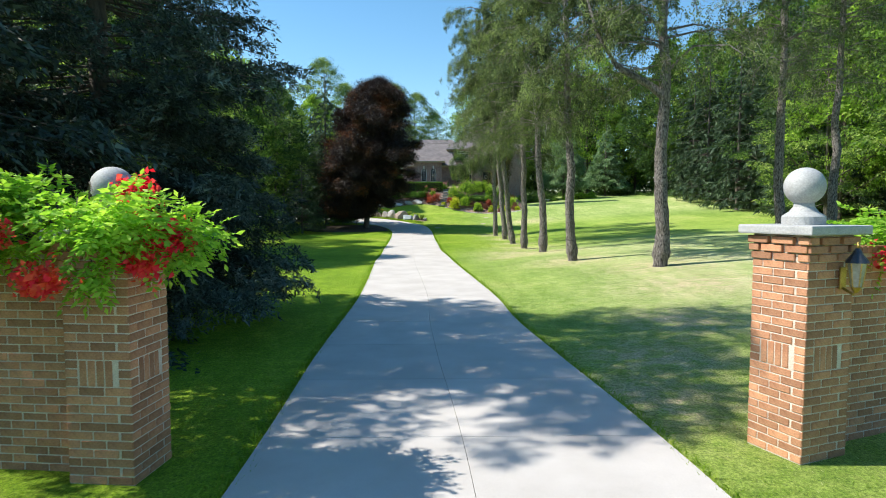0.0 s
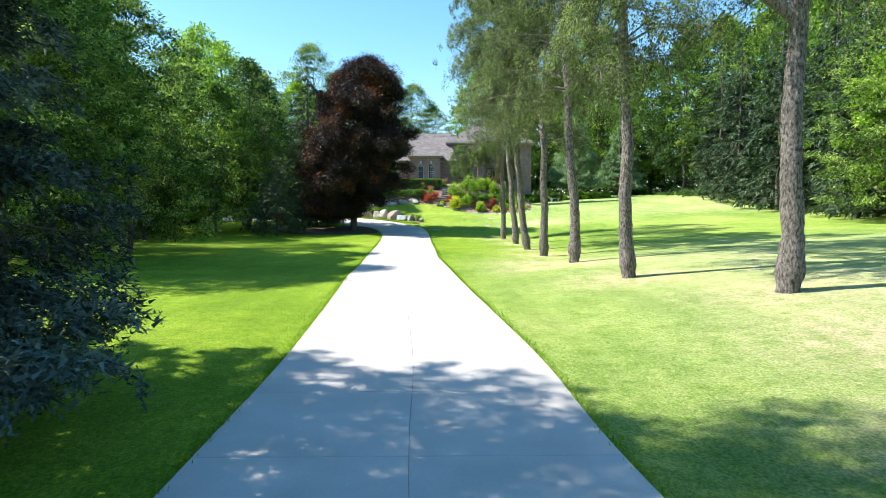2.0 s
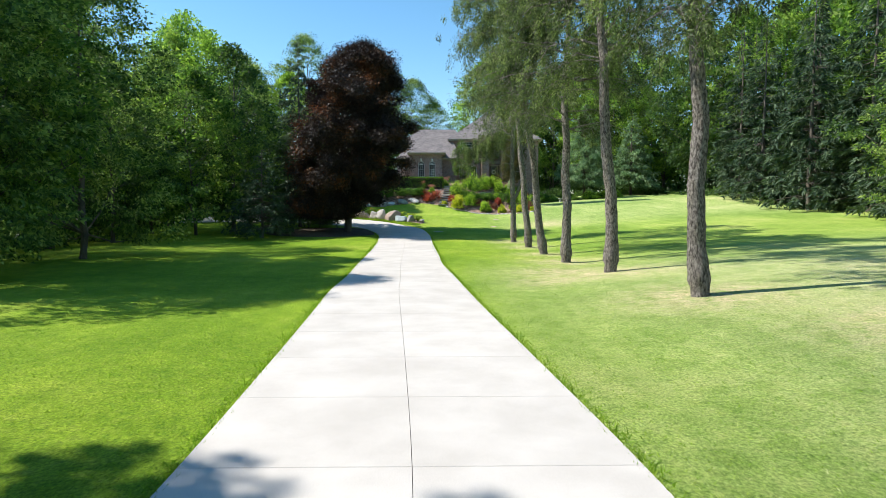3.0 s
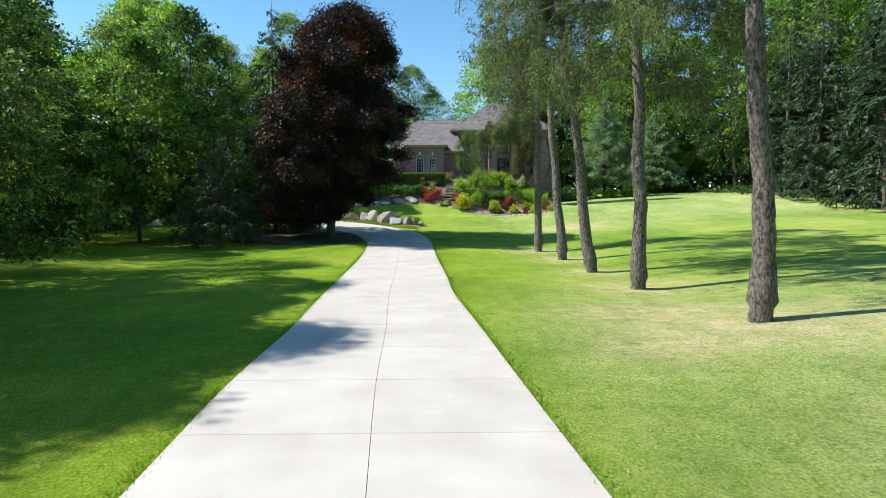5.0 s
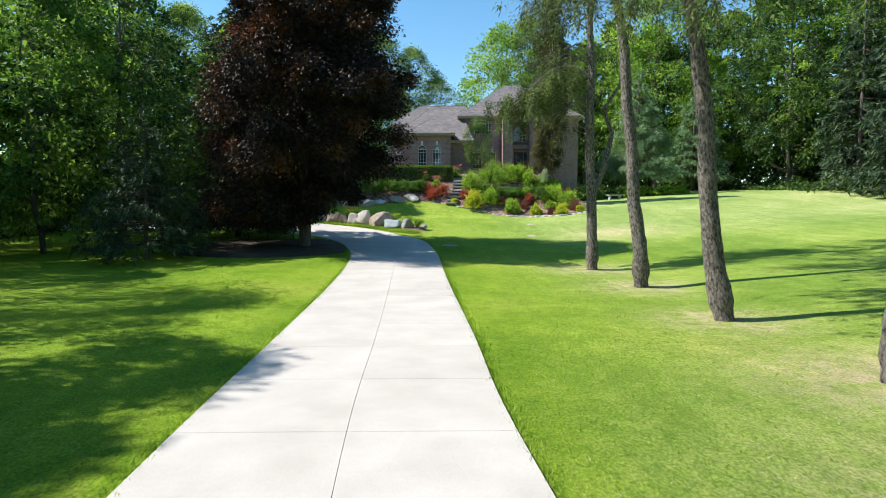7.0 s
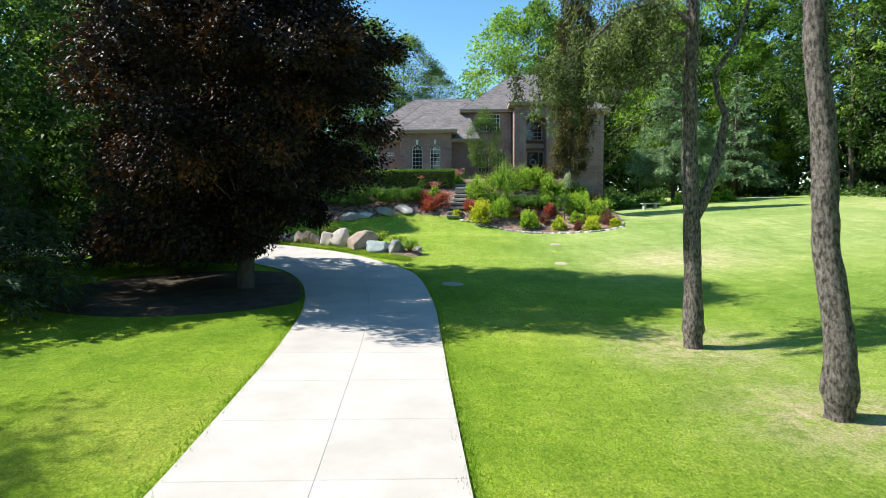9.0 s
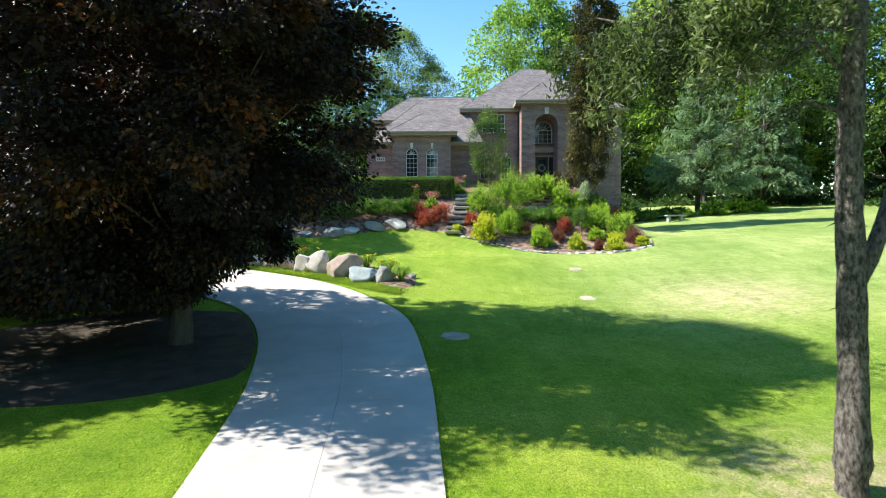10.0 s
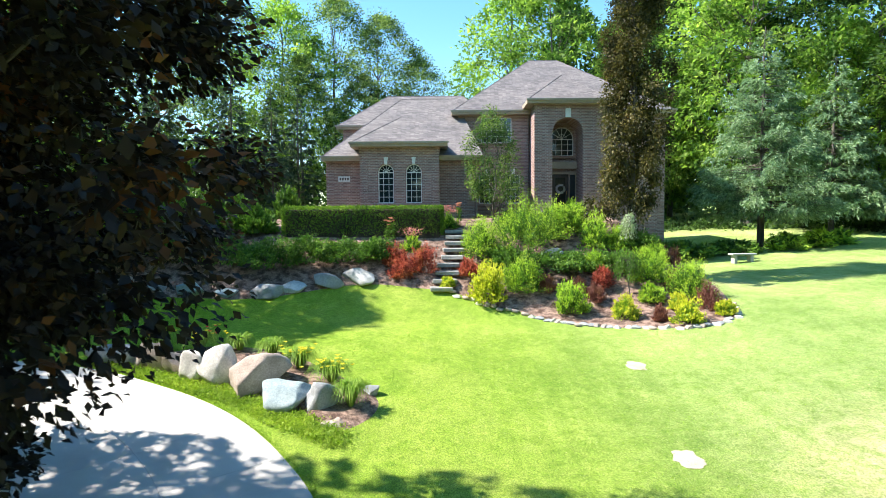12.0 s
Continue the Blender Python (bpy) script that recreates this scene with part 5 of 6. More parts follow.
for i, s in enumerate((("G", 3.35, 92.4, 1.75, 1.75), ("G", 5.2, 92.8, 3.0, 2.3), ("D", 7.7, 93.9, 1.9, 1.4), ("S", 8.92, 92.9, 1.45, 1.75), ("S", 10.1, 92.7, 1.3, 1.35), ("J", 6.3, 91.6, 2.8, 0.95), ("J", 7.5, 91.7, 2.0, 0.8),
                       ("Y", 3.42, 89.9, 1.45, 2.2), ("G", 5.0, 90.5, 1.7, 1.5), ("R", 2.75, 91.4, 0.95, 0.8), ("P", 6.06, 90.4, 0.75, 0.85), ("S", 6.8, 89.1, 1.45, 1.5), ("P", 8.07, 89.8, 0.8, 0.9),
                       ("R", 8.58, 90.5, 0.95, 1.0), ("S", 8.5, 91.5, 1.0, 1.0), ("G", 10.6, 90.7, 1.7, 1.2), ("L", 8.85, 88.3, 1.05, 1.0), ("P", 9.95, 87.5, 0.55, 0.75), ("L", 10.8, 86.95, 1.15, 1.0), ("P", 12.2, 88.2, 0.85, 1.3),
                       ("G", 12.0, 89.5, 1.75, 1.4), ("P", 12.4, 92.4, 1.05, 1.0), ("P", 11.7, 90.2, 0.8, 1.05), ("L", 1.76, 90.8, 0.6, 0.45), ("J", -4.45, 92.3, 2.3, 1.15), ("J", -2.9, 92.3, 2.5, 1.1), ("J", -1.5, 92.4, 1.7, 1.0),
                       ("J", -6.4, 92.0, 2.6, 1.2), ("J", -8.3, 92.2, 2.6, 1.2), ("J", -10.4, 92.4, 2.6, 1.3), ("R", -0.56, 92.0, 1.2, 0.95), ("R", -0.31, 91.3, 1.1, 0.9), ("R", 0.7, 91.6, 1.35, 1.3), ("K", 0.16, 92.8, 1.1, 0.9), ("K", 2.0, 94.6, 0.9, 0.9), ("J", 4.6, 91.8, 2.2, 0.9), ("J", 9.3, 91.6, 1.9, 0.8), ("G", 6.6, 93.6, 2.2, 1.6), ("S", 11.2, 91.6, 1.3, 1.1), ("J", 11.0, 92.6, 1.9, 0.9), ("D", 8.3, 94.8, 1.6, 1.1), ("J", 5.4, 94.4, 2.0, 0.9), ("L", 11.2, 88.6, 0.8, 0.7), ("G", 10.3, 89.4, 0.9, 0.7), ("P", 7.5, 90.3, 0.7, 0.8), ("L", 12.5, 87.4, 0.8, 0.6))):
    shrub(*s, 200 + i)

PINK_BLOOM = leaf_mesh("pink_bloom", np.zeros((7, 3)), np.array([(math.cos(a), math.sin(a), 0.7) for a in np.linspace(0, 2 * math.pi, 8)[:-1]]), 0.15, 0.55, M_FLOWER_P, lie=0.8)

# small weeping standards among the shrubs
for x, y, tall, w, white in ((9.55, 90.0, 1.75, 1.5, False), (10.35, 92.2, 2.0, 0.9, True)):
    rng = np.random.default_rng(int(x * 10))
    ob = thing("weeping_shrub", on_ground(x, y), 0, "slim weeping standard with white blossom" if white else "slim weeping standard with thin pale stem", "shrub", "shrubs on the bank")
    v, f = [], []
    tube(v, f, wavy((0, 0, -0.1), (0.05, 0, tall * 0.85), 5, 0.02, rng), [0.035, 0.03, 0.028, 0.026, 0.024, 0.02], 6)
    roots, tips = [], []
    for i in range(34):
        a, r = rng.uniform(0, 6.283), rng.uniform(0.4, 1.0) * w / 2
        p = [Vector((0, 0, tall * 0.8)), Vector((math.cos(a) * r * 0.5, math.sin(a) * r * 0.5, tall * rng.uniform(0.88, 1.02))), Vector((math.cos(a) * r, math.sin(a) * r, tall * rng.uniform(0.35, 0.75)))]
        tube(v, f, p, [0.012, 0.008, 0.004], 4)
        roots.append(p[1])
        tips.append(p[2])
    part_mesh("stem", mesh_of("stem", v, f, [M_BARK]), ob)
    k = rng.integers(0, 34, 1500)
    t = rng.uniform(-0.1, 1, (1500, 1))
    at = np.array(roots)[k] * (1 - t) + np.array(tips)[k] * t + rng.normal(0, 0.045, (1500, 3))
    part_mesh("foliage", leaf_mesh("foliage", at, rng.normal(0, 0.5, (1500, 3)) + [0, 0, -0.7], 0.1, 0.42, M_BLOSSOM if white else M_SHRUB, rng=rng), ob)

# tall pink lilies by the hedge and the steps
for x, y in ((-1.0, 93.2), (2.55, 94.7), (-0.75, 93.35)):
    rng = np.random.default_rng(int(abs(x) * 100))
    ob = thing("pink_lily", on_ground(x, y), 0, "tall leafy lily with pink flowers by the hedge", "lily", "pink lilies")
    v, f = [], []
    tube(v, f, wavy((0, 0, -0.05), (0.03, 0, 1.15), 4, 0.02, rng), [0.014, 0.013, 0.012, 0.011, 0.008], 5)
    part_mesh("stem", mesh_of("stem", v, f, [M_DAYLILY]), ob)
    at = np.stack([rng.normal(0, 0.02, 90), rng.normal(0, 0.02, 90), rng.uniform(0.05, 1.0, 90)], 1)
    part_mesh("foliage", leaf_mesh("foliage", at, rng.normal(0, 1, (90, 3)) * [1, 1, 0.3] + [0, 0, 0.3], 0.2, 0.2, M_SHRUB, rng=rng), ob)
    for i in range(4):
        part_mesh("bloom", PINK_BLOOM, ob, at=(float(rng.normal(0, 0.09)), float(rng.normal(0, 0.09)), float(rng.uniform(1.0, 1.25))), rz=float(rng.uniform(0, 360)))

# clipped hedge before the bay
hedge = thing("clipped_hedge", on_ground(-2.2, 94.2), -1.0, "long box-clipped green hedge before the bay windows", "hedge")
rng = np.random.default_rng(5)
n = 20000
hp = rng.uniform((-3.85, -0.45, 0.0), (3.85, 0.45, 1.28), (n, 3))
side = rng.integers(0, 4, n)
hp[side == 0, 2] = 1.28
hp[side == 1, 1] = -0.45
hp[side == 2, 1] = 0.45
hp[(side == 3) & (hp[:, 0] > 0), 0] = 3.85
hp[(side == 3) & (hp[:, 0] <= 0), 0] = -3.85
hp += rng.normal(0, 0.035, (n, 3))
part_mesh("foliage", leaf_mesh("foliage", hp, hp * [0.06, 0.9, 0.5] + rng.normal(0, 0.5, (n, 3)), 0.09 * rng.uniform(0.6, 1.3, n), 0.5, M_HEDGE), hedge)
# plain dark box that fills the hedge behind its leaves
part("core", box_bm(-3.75, 3.75, -0.38, 0.38, -0.3, 1.2, 0.05), M_SOIL, hedge, "dark solid core behind the leaves")

# stone steps up the bank
steps = thing("stone_steps", on_ground(2.2, 92.4), label="rough grey flagstone steps climbing the bank", category="stone steps")
inv = steps.matrix_world.inverted()
for i in range(9):
    t = i / 8
    x, y = 1.5 + 0.8 * min(1, t * 1.3), 90.6 + 3.6 * t
    z = float(height(x, y)) + 0.1
    bm = box_bm(-0.52, 0.52, -0.3, 0.3, -0.12, 0.06, 0.03)
    for q in bm.verts:
        q.co += Vector((noise.noise(q.co * 3 + Vector((i, 0, 0))), noise.noise(q.co * 3 + Vector((0, i, 0))), 0)) * 0.09
    st = part("step", bm, M_FLAG, steps)
    st.matrix_basis = Matrix.Translation(inv @ Vector((x, y, z)))

# day lilies over the boulders, with their mulch
LBED = [(-8.6, 85.2), (-7.0, 86.0), (-4.3, 85.3), (-2.0, 83.2), (-0.75, 81.6), (-0.75, 80.4), (-1.55, 79.6), (-2.5, 80.5), (-4.2, 81.9), (-6.2, 82.9), (-7.6, 83.9)]
line = smooth_line([Vector(p) for p in LBED + LBED[:1]], 6)
mid = Vector((-4.2, 83.0))
v, f = [], []
for p in line:
    for t in (0.0, 0.12, 0.5, 1.0):
        q = p.lerp(mid, t * 0.9)
        v.append((q.x, q.y, float(height(q.x, q.y)) + (0 if t == 0 else 0.12 + 0.18 * t)))
for k in range(len(line) - 1):
    for j in range(3):
        a = k * 4 + j
        f.append((a, a + 4, a + 5, a + 1))
f.append(tuple(k * 4 + 3 for k in range(len(line) - 1)))
tagged(new("mulch_bed", mesh_of("lily_bed", v, [q[::-1] for q in f], [M_MULCH])), "bark mulch between boulders and day lilies", "mulch bed", kind="structure")


def daylily(x, y, w, h, seed, flowers):
    rng = np.random.default_rng(seed)
    ob = thing("day_lily", on_ground(x, y, 0.12), 0, "clump of day lilies with " + ("yellow flowers" if flowers == "Y" else "yellow and red flowers" if flowers else "arching green leaves"), "day lily", "day lilies above the boulders")
    v, t = [], []
    for i in range(320):
        a, r = rng.uniform(0, 6.283), rng.uniform(0.3, 1) * w * 0.75
        d = np.array([math.cos(a), math.sin(a), 0])
        s = np.array([-d[1], d[0], 0]) * 0.012
        hh = h * rng.uniform(0.6, 1.0)
        p = [d * 0.05, d * r * 0.4 + [0, 0, hh * 0.85], d * r * 0.75 + [0, 0, hh], d * r + [0, 0, hh * rng.uniform(0.15, 0.75)]]
        b = len(v)
        v += [p[0] - s, p[0] + s, p[1] - s, p[1] + s, p[2] - s * 0.8, p[2] + s * 0.8, p[3]]
        t += [(b, b + 1, b + 3), (b, b + 3, b + 2), (b + 2, b + 3, b + 5), (b + 2, b + 5, b + 4), (b + 4, b + 5, b + 6)]
    part_mesh("foliage", tri_mesh("foliage", np.array(v), np.array(t), M_DAYLILY), ob)
    if flowers:
        n = 26 if flowers == "Y" else 34
        c = np.stack([rng.normal(0, w * 0.27, n), rng.normal(0, w * 0.27, n), rng.uniform(h * 0.72, h * 1.04, n)], 1)
        red = rng.uniform(0, 1, n) < (0.0 if flowers == "Y" else 0.35)
        for p, r in zip(c, red):
            part_mesh("bloom", BLOOMS[int(r)], ob, "red bloom" if r else "yellow bloom", at=tuple(p), rz=float(rng.uniform(0, 360)))


BLOOMS = []
for mat in (M_FLOWER_Y, M_FLOWER_R):
    d = np.array([(math.cos(a), math.sin(a), 0.7) for a in np.linspace(0, 2 * math.pi, 8)[:-1]])
    BLOOMS.append(leaf_mesh("bloom", np.zeros((7, 3)), d, 0.095, 0.5, mat, lie=0.8))
for i, (x, y, w, h, fl) in enumerate(((-7.05, 85.2, 1.4, 0.85, "YR"), (-5.66, 85.2, 0.9, 0.62, ""), (-4.41, 84.6, 1.05, 0.65, ""), (-3.25, 83.4, 1.05, 0.75, "Y"), (-2.1, 82.3, 1.2, 0.72, "Y"), (-1.35, 80.7, 0.9, 0.75, ""), (-8.4, 85.3, 0.9, 0.7, "YR"))):
    daylily(x, y, w, h, 300 + i, fl)

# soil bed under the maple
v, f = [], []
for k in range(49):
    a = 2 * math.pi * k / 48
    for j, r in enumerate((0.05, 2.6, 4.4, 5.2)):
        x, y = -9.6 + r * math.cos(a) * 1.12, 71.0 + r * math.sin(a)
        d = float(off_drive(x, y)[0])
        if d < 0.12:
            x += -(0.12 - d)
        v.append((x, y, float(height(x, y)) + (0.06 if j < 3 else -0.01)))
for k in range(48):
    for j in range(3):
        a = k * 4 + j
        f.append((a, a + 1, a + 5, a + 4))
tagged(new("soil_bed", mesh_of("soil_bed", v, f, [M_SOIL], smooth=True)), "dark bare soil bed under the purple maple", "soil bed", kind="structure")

# evergreens in the shade beside the house
for i, (x, y, w, h) in enumerate(((-9.0, 94.6, 2.4, 1.9), (-11.0, 94.8, 2.6, 2.2), (-13.2, 94.4, 2.8, 2.4), (-12.2, 92.4, 2.6, 1.5), (-7.4, 94.3, 1.8, 1.5), (-15.2, 92.6, 2.8, 2.2), (-6.6, 97.2, 1.6, 1.7))):
    made = shrub_parts(360 + i, w, h, M_JUNIPER, 0.17, 3200, "mound")
    ob = thing("shrub", on_ground(x, y), 0, "dark green evergreen shrub beside the house corner", "shrub", "evergreens by the house")
    shrub_pieces(ob, made)

# thin-stemmed shrubs in the shade behind the maple
for i, (x, y, k) in enumerate(((-9.6, 76.0, 0.9), (-11.3, 76.6, 1.0), (-13.0, 77.2, 1.1), (-14.9, 77.3, 1.0), (-16.8, 77.6, 1.15), (-18.8, 77.4, 1.1), (-12.2, 75.4, 0.8), (-20.9, 76.9, 1.2))):
    plant("shaded_shrub", broad_tree_parts(330 + i, 3.0 * k, 1.25 * k, 0.75, 3600, 0.11, M_JUNIPER, M_BARK, 0.05, 40, 0.8, 0.6, lump=(0.2, 0.4)), on_ground(x, y), 0, "dark thin-stemmed shrub in the maple's shade", "shrub", "shrubs behind the maple")

# pale creeping plants between boulders and drive
rng = np.random.default_rng(77)
n = 16000
t = rng.uniform(0, 1, n)
gx2 = np.interp(t, [0, 0.25, 0.5, 0.75, 1.0], [-9.4, -7.0, -5.0, -3.0, -1.4]) + rng.normal(0, 0.22, n)
gy2 = np.interp(t, [0, 0.25, 0.5, 0.75, 1.0], [84.2, 83.0, 82.0, 80.4, 79.2]) - rng.uniform(0, 0.9, n) + 0.25
ok = off_drive(gx2, gy2) > 0.03
gx2, gy2 = gx2[ok], gy2[ok]
at = np.column_stack([gx2, gy2, height(gx2, gy2) + rng.uniform(0, 0.16, len(gx2))])
tagged(new("ground_cover", leaf_mesh("ground_cover", at, rng.normal(0, 0.8, (len(gx2), 3)) * [1, 1, 0.4] + [0, 0, 0.45], 0.07 * rng.uniform(0.6, 1.3, len(gx2)), 0.5, M_LIME)), "pale green creeping plants along the drive's edge", "ground cover", kind="stuff")

# bench and ground cover by the far lawn
bench = thing("stone_bench", on_ground(18.4, 97.0), 8, "small pale stone bench on the lawn", "bench")
part("seat", box_bm(-0.75, 0.75, -0.22, 0.22, 0.4, 0.5, 0.02), M_STONE, bench)
for x in (-0.5, 0.5):
    part("leg", box_bm(x - 0.09, x + 0.09, -0.17, 0.17, -0.1, 0.399, 0.02), M_STONE, bench)
for i, (x, y, w, h) in enumerate(((16.6, 99.6, 3.5, 0.9), (19.6, 100.2, 3.5, 0.8), (23.0, 100.4, 2.4, 0.9), (25.2, 100.8, 2.4, 0.9), (27.0, 101.4, 1.8, 0.8), (14.8, 98.6, 2.5, 1.1))):
    made = shrub_parts(340 + i, w, h, M_JUNIPER if i in (0, 1, 5) else M_SHRUB, 0.18, 2400, "spread")
    ob = thing("shrub", on_ground(x, y), 0, "low spreading shrub beside the stone bench", "shrub", "shrubs by the bench")
    shrub_pieces(ob, made)

# undergrowth along the woods: too many plants to count
def undergrowth(name, line, depth, n, tall, mat, leaf, label):
    rng = np.random.default_rng(len(name) + n)
    pts = np.array(line, float)
    seg = rng.integers(0, len(pts) - 1, n)
    t = rng.uniform(0, 1, (n, 1))
    p = pts[seg] * (1 - t) + pts[seg + 1] * t
    p = p + rng.normal(0, depth, (n, 2))
    lump = np.array([noise.noise((a * 0.25, b * 0.25, 3.0)) for a, b in p])
    z = height(p[:, 0], p[:, 1]) + rng.uniform(0, 1, n) ** 0.8 * tall * np.clip(0.55 + lump * 1.3, 0.08, 1.3)
    at = np.column_stack([p, z])
    me = leaf_mesh(name, at, rng.normal(0, 0.7, (n, 3)) + [0, 0, 0.2], leaf * rng.uniform(0.6, 1.4, n), 0.75, mat, lie=0.4, rng=rng, single=True)
    tagged(new(name, me), label, "undergrowth", kind="stuff")


undergrowth("undergrowth", [(-27, 42), (-28, 60), (-30, 78), (-28, 91), (-19, 102)], 1.6, 26000, 4.2, M_LEAF_C, 0.34, "dense dark green undergrowth at the wood's foot")
undergrowth("undergrowth", [(47, 34), (45, 60), (42, 84), (38, 108), (27, 118), (16, 122)], 1.6, 16000, 1.3, M_LEAF_C, 0.3, "leafy green undergrowth at the wood's foot")
undergrowth("far_woods", [(-75, 10), (-72, 80), (-50, 135), (-15, 150)], 6, 26000, 17, M_LEAF_C, 0.9, "distant dense green woods")
# never in view: added behind the camera to dim skylight on the gate fronts
undergrowth("far_woods", [(-75, 10), (-55, -28), (0, -40), (55, -28), (80, 10)], 5, 22000, 19, M_LEAF_C, 0.9, "unseen green woods behind the camera, added to block skylight")
undergrowth("far_woods", [(20, 150), (55, 140), (76, 90), (80, 10)], 6, 26000, 20, M_LEAF_C, 0.9, "distant dense green woods")

# bare pale patches in the lawn
for i, (x, y, r) in enumerate(((6.72, 77.8, 0.34), (7.6, 83.6, 0.3), (0.76, 71.77, 0.42))):
    rng = np.random.default_rng(60 + i)
    v = [on_ground(x, y, 0.035)]
    for k in range(20):
        a = 2 * math.pi * k / 20
        rr = r * rng.uniform(0.75, 1.15)
        v.append(on_ground(x + rr * math.cos(a) * 1.15, y + rr * math.sin(a) * 1.3, 0.012))
    tagged(new("bare_patch", mesh_of("bare_patch", v, [(0, k + 1, (k + 1) % 20 + 1) for k in range(20)], [M_BARE], smooth=True)), "bare pale patch of soil worn into the lawn", "bare patch", kind="structure")

# ---- the gate: two brick pillars with stone balls, and their wing walls ----
COURSE, TALL, WIDE = 0.1, 2.72, 0.76


def brick_mesh(name, l, d, h):
    bm = box_bm(-l / 2, l / 2, -d / 2, d / 2, -h / 2, h / 2, 0.006)
    for q in bm.verts:
        q.co += Vector((noise.noise(q.co * 40), noise.noise(q.co * 43 + Vector((5, 0, 0))), noise.noise(q.co * 47 + Vector((0, 5, 0))))) * 0.0025
    me = bpy.data.meshes.new(name)
    bm.to_mesh(me)
    bm.free()
    me.materials.append(M_BRICK)
    return me


BRICK_FULL, BRICK_HALF, BRICK_TALL = brick_mesh("brick", 0.286, 0.06, 0.084), brick_mesh("brick_half", 0.137, 0.06, 0.084), brick_mesh("brick_soldier", 0.084, 0.06, 0.286)


def face_bricks(holder, width, y, tall, rz, soldier=True, start=0, top_course=99):
    """Courses of bricks over one face of a pier, each a piece of its own."""
    turn = pose(0, 0, 0, 0, 0, rz)
    n = int(tall / COURSE)
    for c in range(n):
        z = (c + 0.5) * COURSE
        band = soldier and 11 <= c <= 13
        row = []
        if band:
            if c == 12:
                x = -width / 2 + 0.155 + 0.05
                while x < width / 2 - 0.2:
                    row.append((BRICK_TALL, x))
                    x += 0.1
            row += [(BRICK_HALF, -width / 2 + 0.07), (BRICK_HALF, width / 2 - 0.07)]
        else:
            x = -width / 2
            if c % 2 == start:
                row.append((BRICK_HALF, x + 0.07))
                x += 0.152
            while x + 0.29 < width / 2 + 0.02:
                row.append((BRICK_FULL, x + 0.145))
                x += 0.302
            if x + 0.10 < width / 2:
                row.append((BRICK_HALF, width / 2 - 0.07))
        out = 0.0 if c < n - 3 else 0.02 * (c - n + 4)
        for me, bx in row:
            ob = part_mesh("brick", me, holder)
            ob.matrix_basis = turn @ pose(bx * (1 + out / width * 2), -y - out + 0.025 + float(RNG.normal(0, 0.0015)), z, 0, 0, 0)


def gate_pillar(x, y, rz, label):
    ob = thing("gate_pillar", on_ground(x, y), rz, label, "gate pillar", "gate pillars")
    h = WIDE / 2
    part("core", box_bm(-h + 0.004, h - 0.004, -h + 0.004, h - 0.004, -0.15, TALL), M_MORTAR, ob, "pale mortar")
    for k, a in enumerate((0, 90, 180, 270)):
        face_bricks(ob, WIDE, h, TALL, a, start=k % 2)
    cap = part("cap", box_bm(-h - 0.13, h + 0.13, -h - 0.13, h + 0.13, TALL, TALL + 0.11, 0.02, 2), M_STONE, ob, "pale cut-stone cap")
    pl = TALL + 0.11
    part("ball_base", lathe_bm([(0.24, pl), (0.24, pl + 0.1), (0.225, pl + 0.115), (0.16, pl + 0.16), (0.115, pl + 0.22), (0.11, pl + 0.27)], 28), M_STONE, ob, "turned stone foot", smooth=False)
    part("ball", lathe_bm([(0.23 * math.sin(math.pi * k / 18) + 0.001, pl + 0.47 - 0.23 * math.cos(math.pi * k / 18)) for k in range(19)], 36), M_STONE, ob, "grey stone ball", smooth=True)
    return ob


def wing_wall(x, y, rz, length, tall, label, lo=0.0, hi=2.6):
    """A brick garden wall running along local x from its pillar."""
    ob = thing("gate_wall", on_ground(x, y), rz, label, "brick wall", "gate walls")
    part("core", box_bm(0, length, -0.13, 0.13, -0.15, tall), M_MORTAR, ob, "pale mortar")
    n = int(tall / COURSE)
    holder = part_mesh("coping", mesh_of("coping", *coping(length, tall), [M_BRICK]), ob)
    for c in range(n):
        z = (c + 0.5) * COURSE
        bx = 0.145 if c % 2 else 0.29
        while bx < length - 0.1:
            if lo < bx < hi:
                w = part_mesh("brick", BRICK_FULL, ob)
                w.matrix_basis = pose(bx, -0.108 + float(RNG.normal(0, 0.002)), z)
            bx += 0.302
    return ob


def coping(length, tall):
    v, f = [], []
    x = 0.0
    while x < length:
        b = len(v)
        for z in (tall, tall + 0.09):
            for yy in (-0.17, 0.17):
                for xx in (x + 0.004, x + 0.09):
                    v.append((xx, yy, z))
        f += [(b, b + 2, b + 3, b + 1), (b + 4, b + 5, b + 7, b + 6), (b, b + 1, b + 5, b + 4), (b + 2, b + 6, b + 7, b + 3), (b, b + 4, b + 6, b + 2), (b + 1, b + 3, b + 7, b + 5)]
        x += 0.1
    return v, f


PL, PR = (-3.62, 6.9, -6.0), (4.58, 7.30, 20.0)


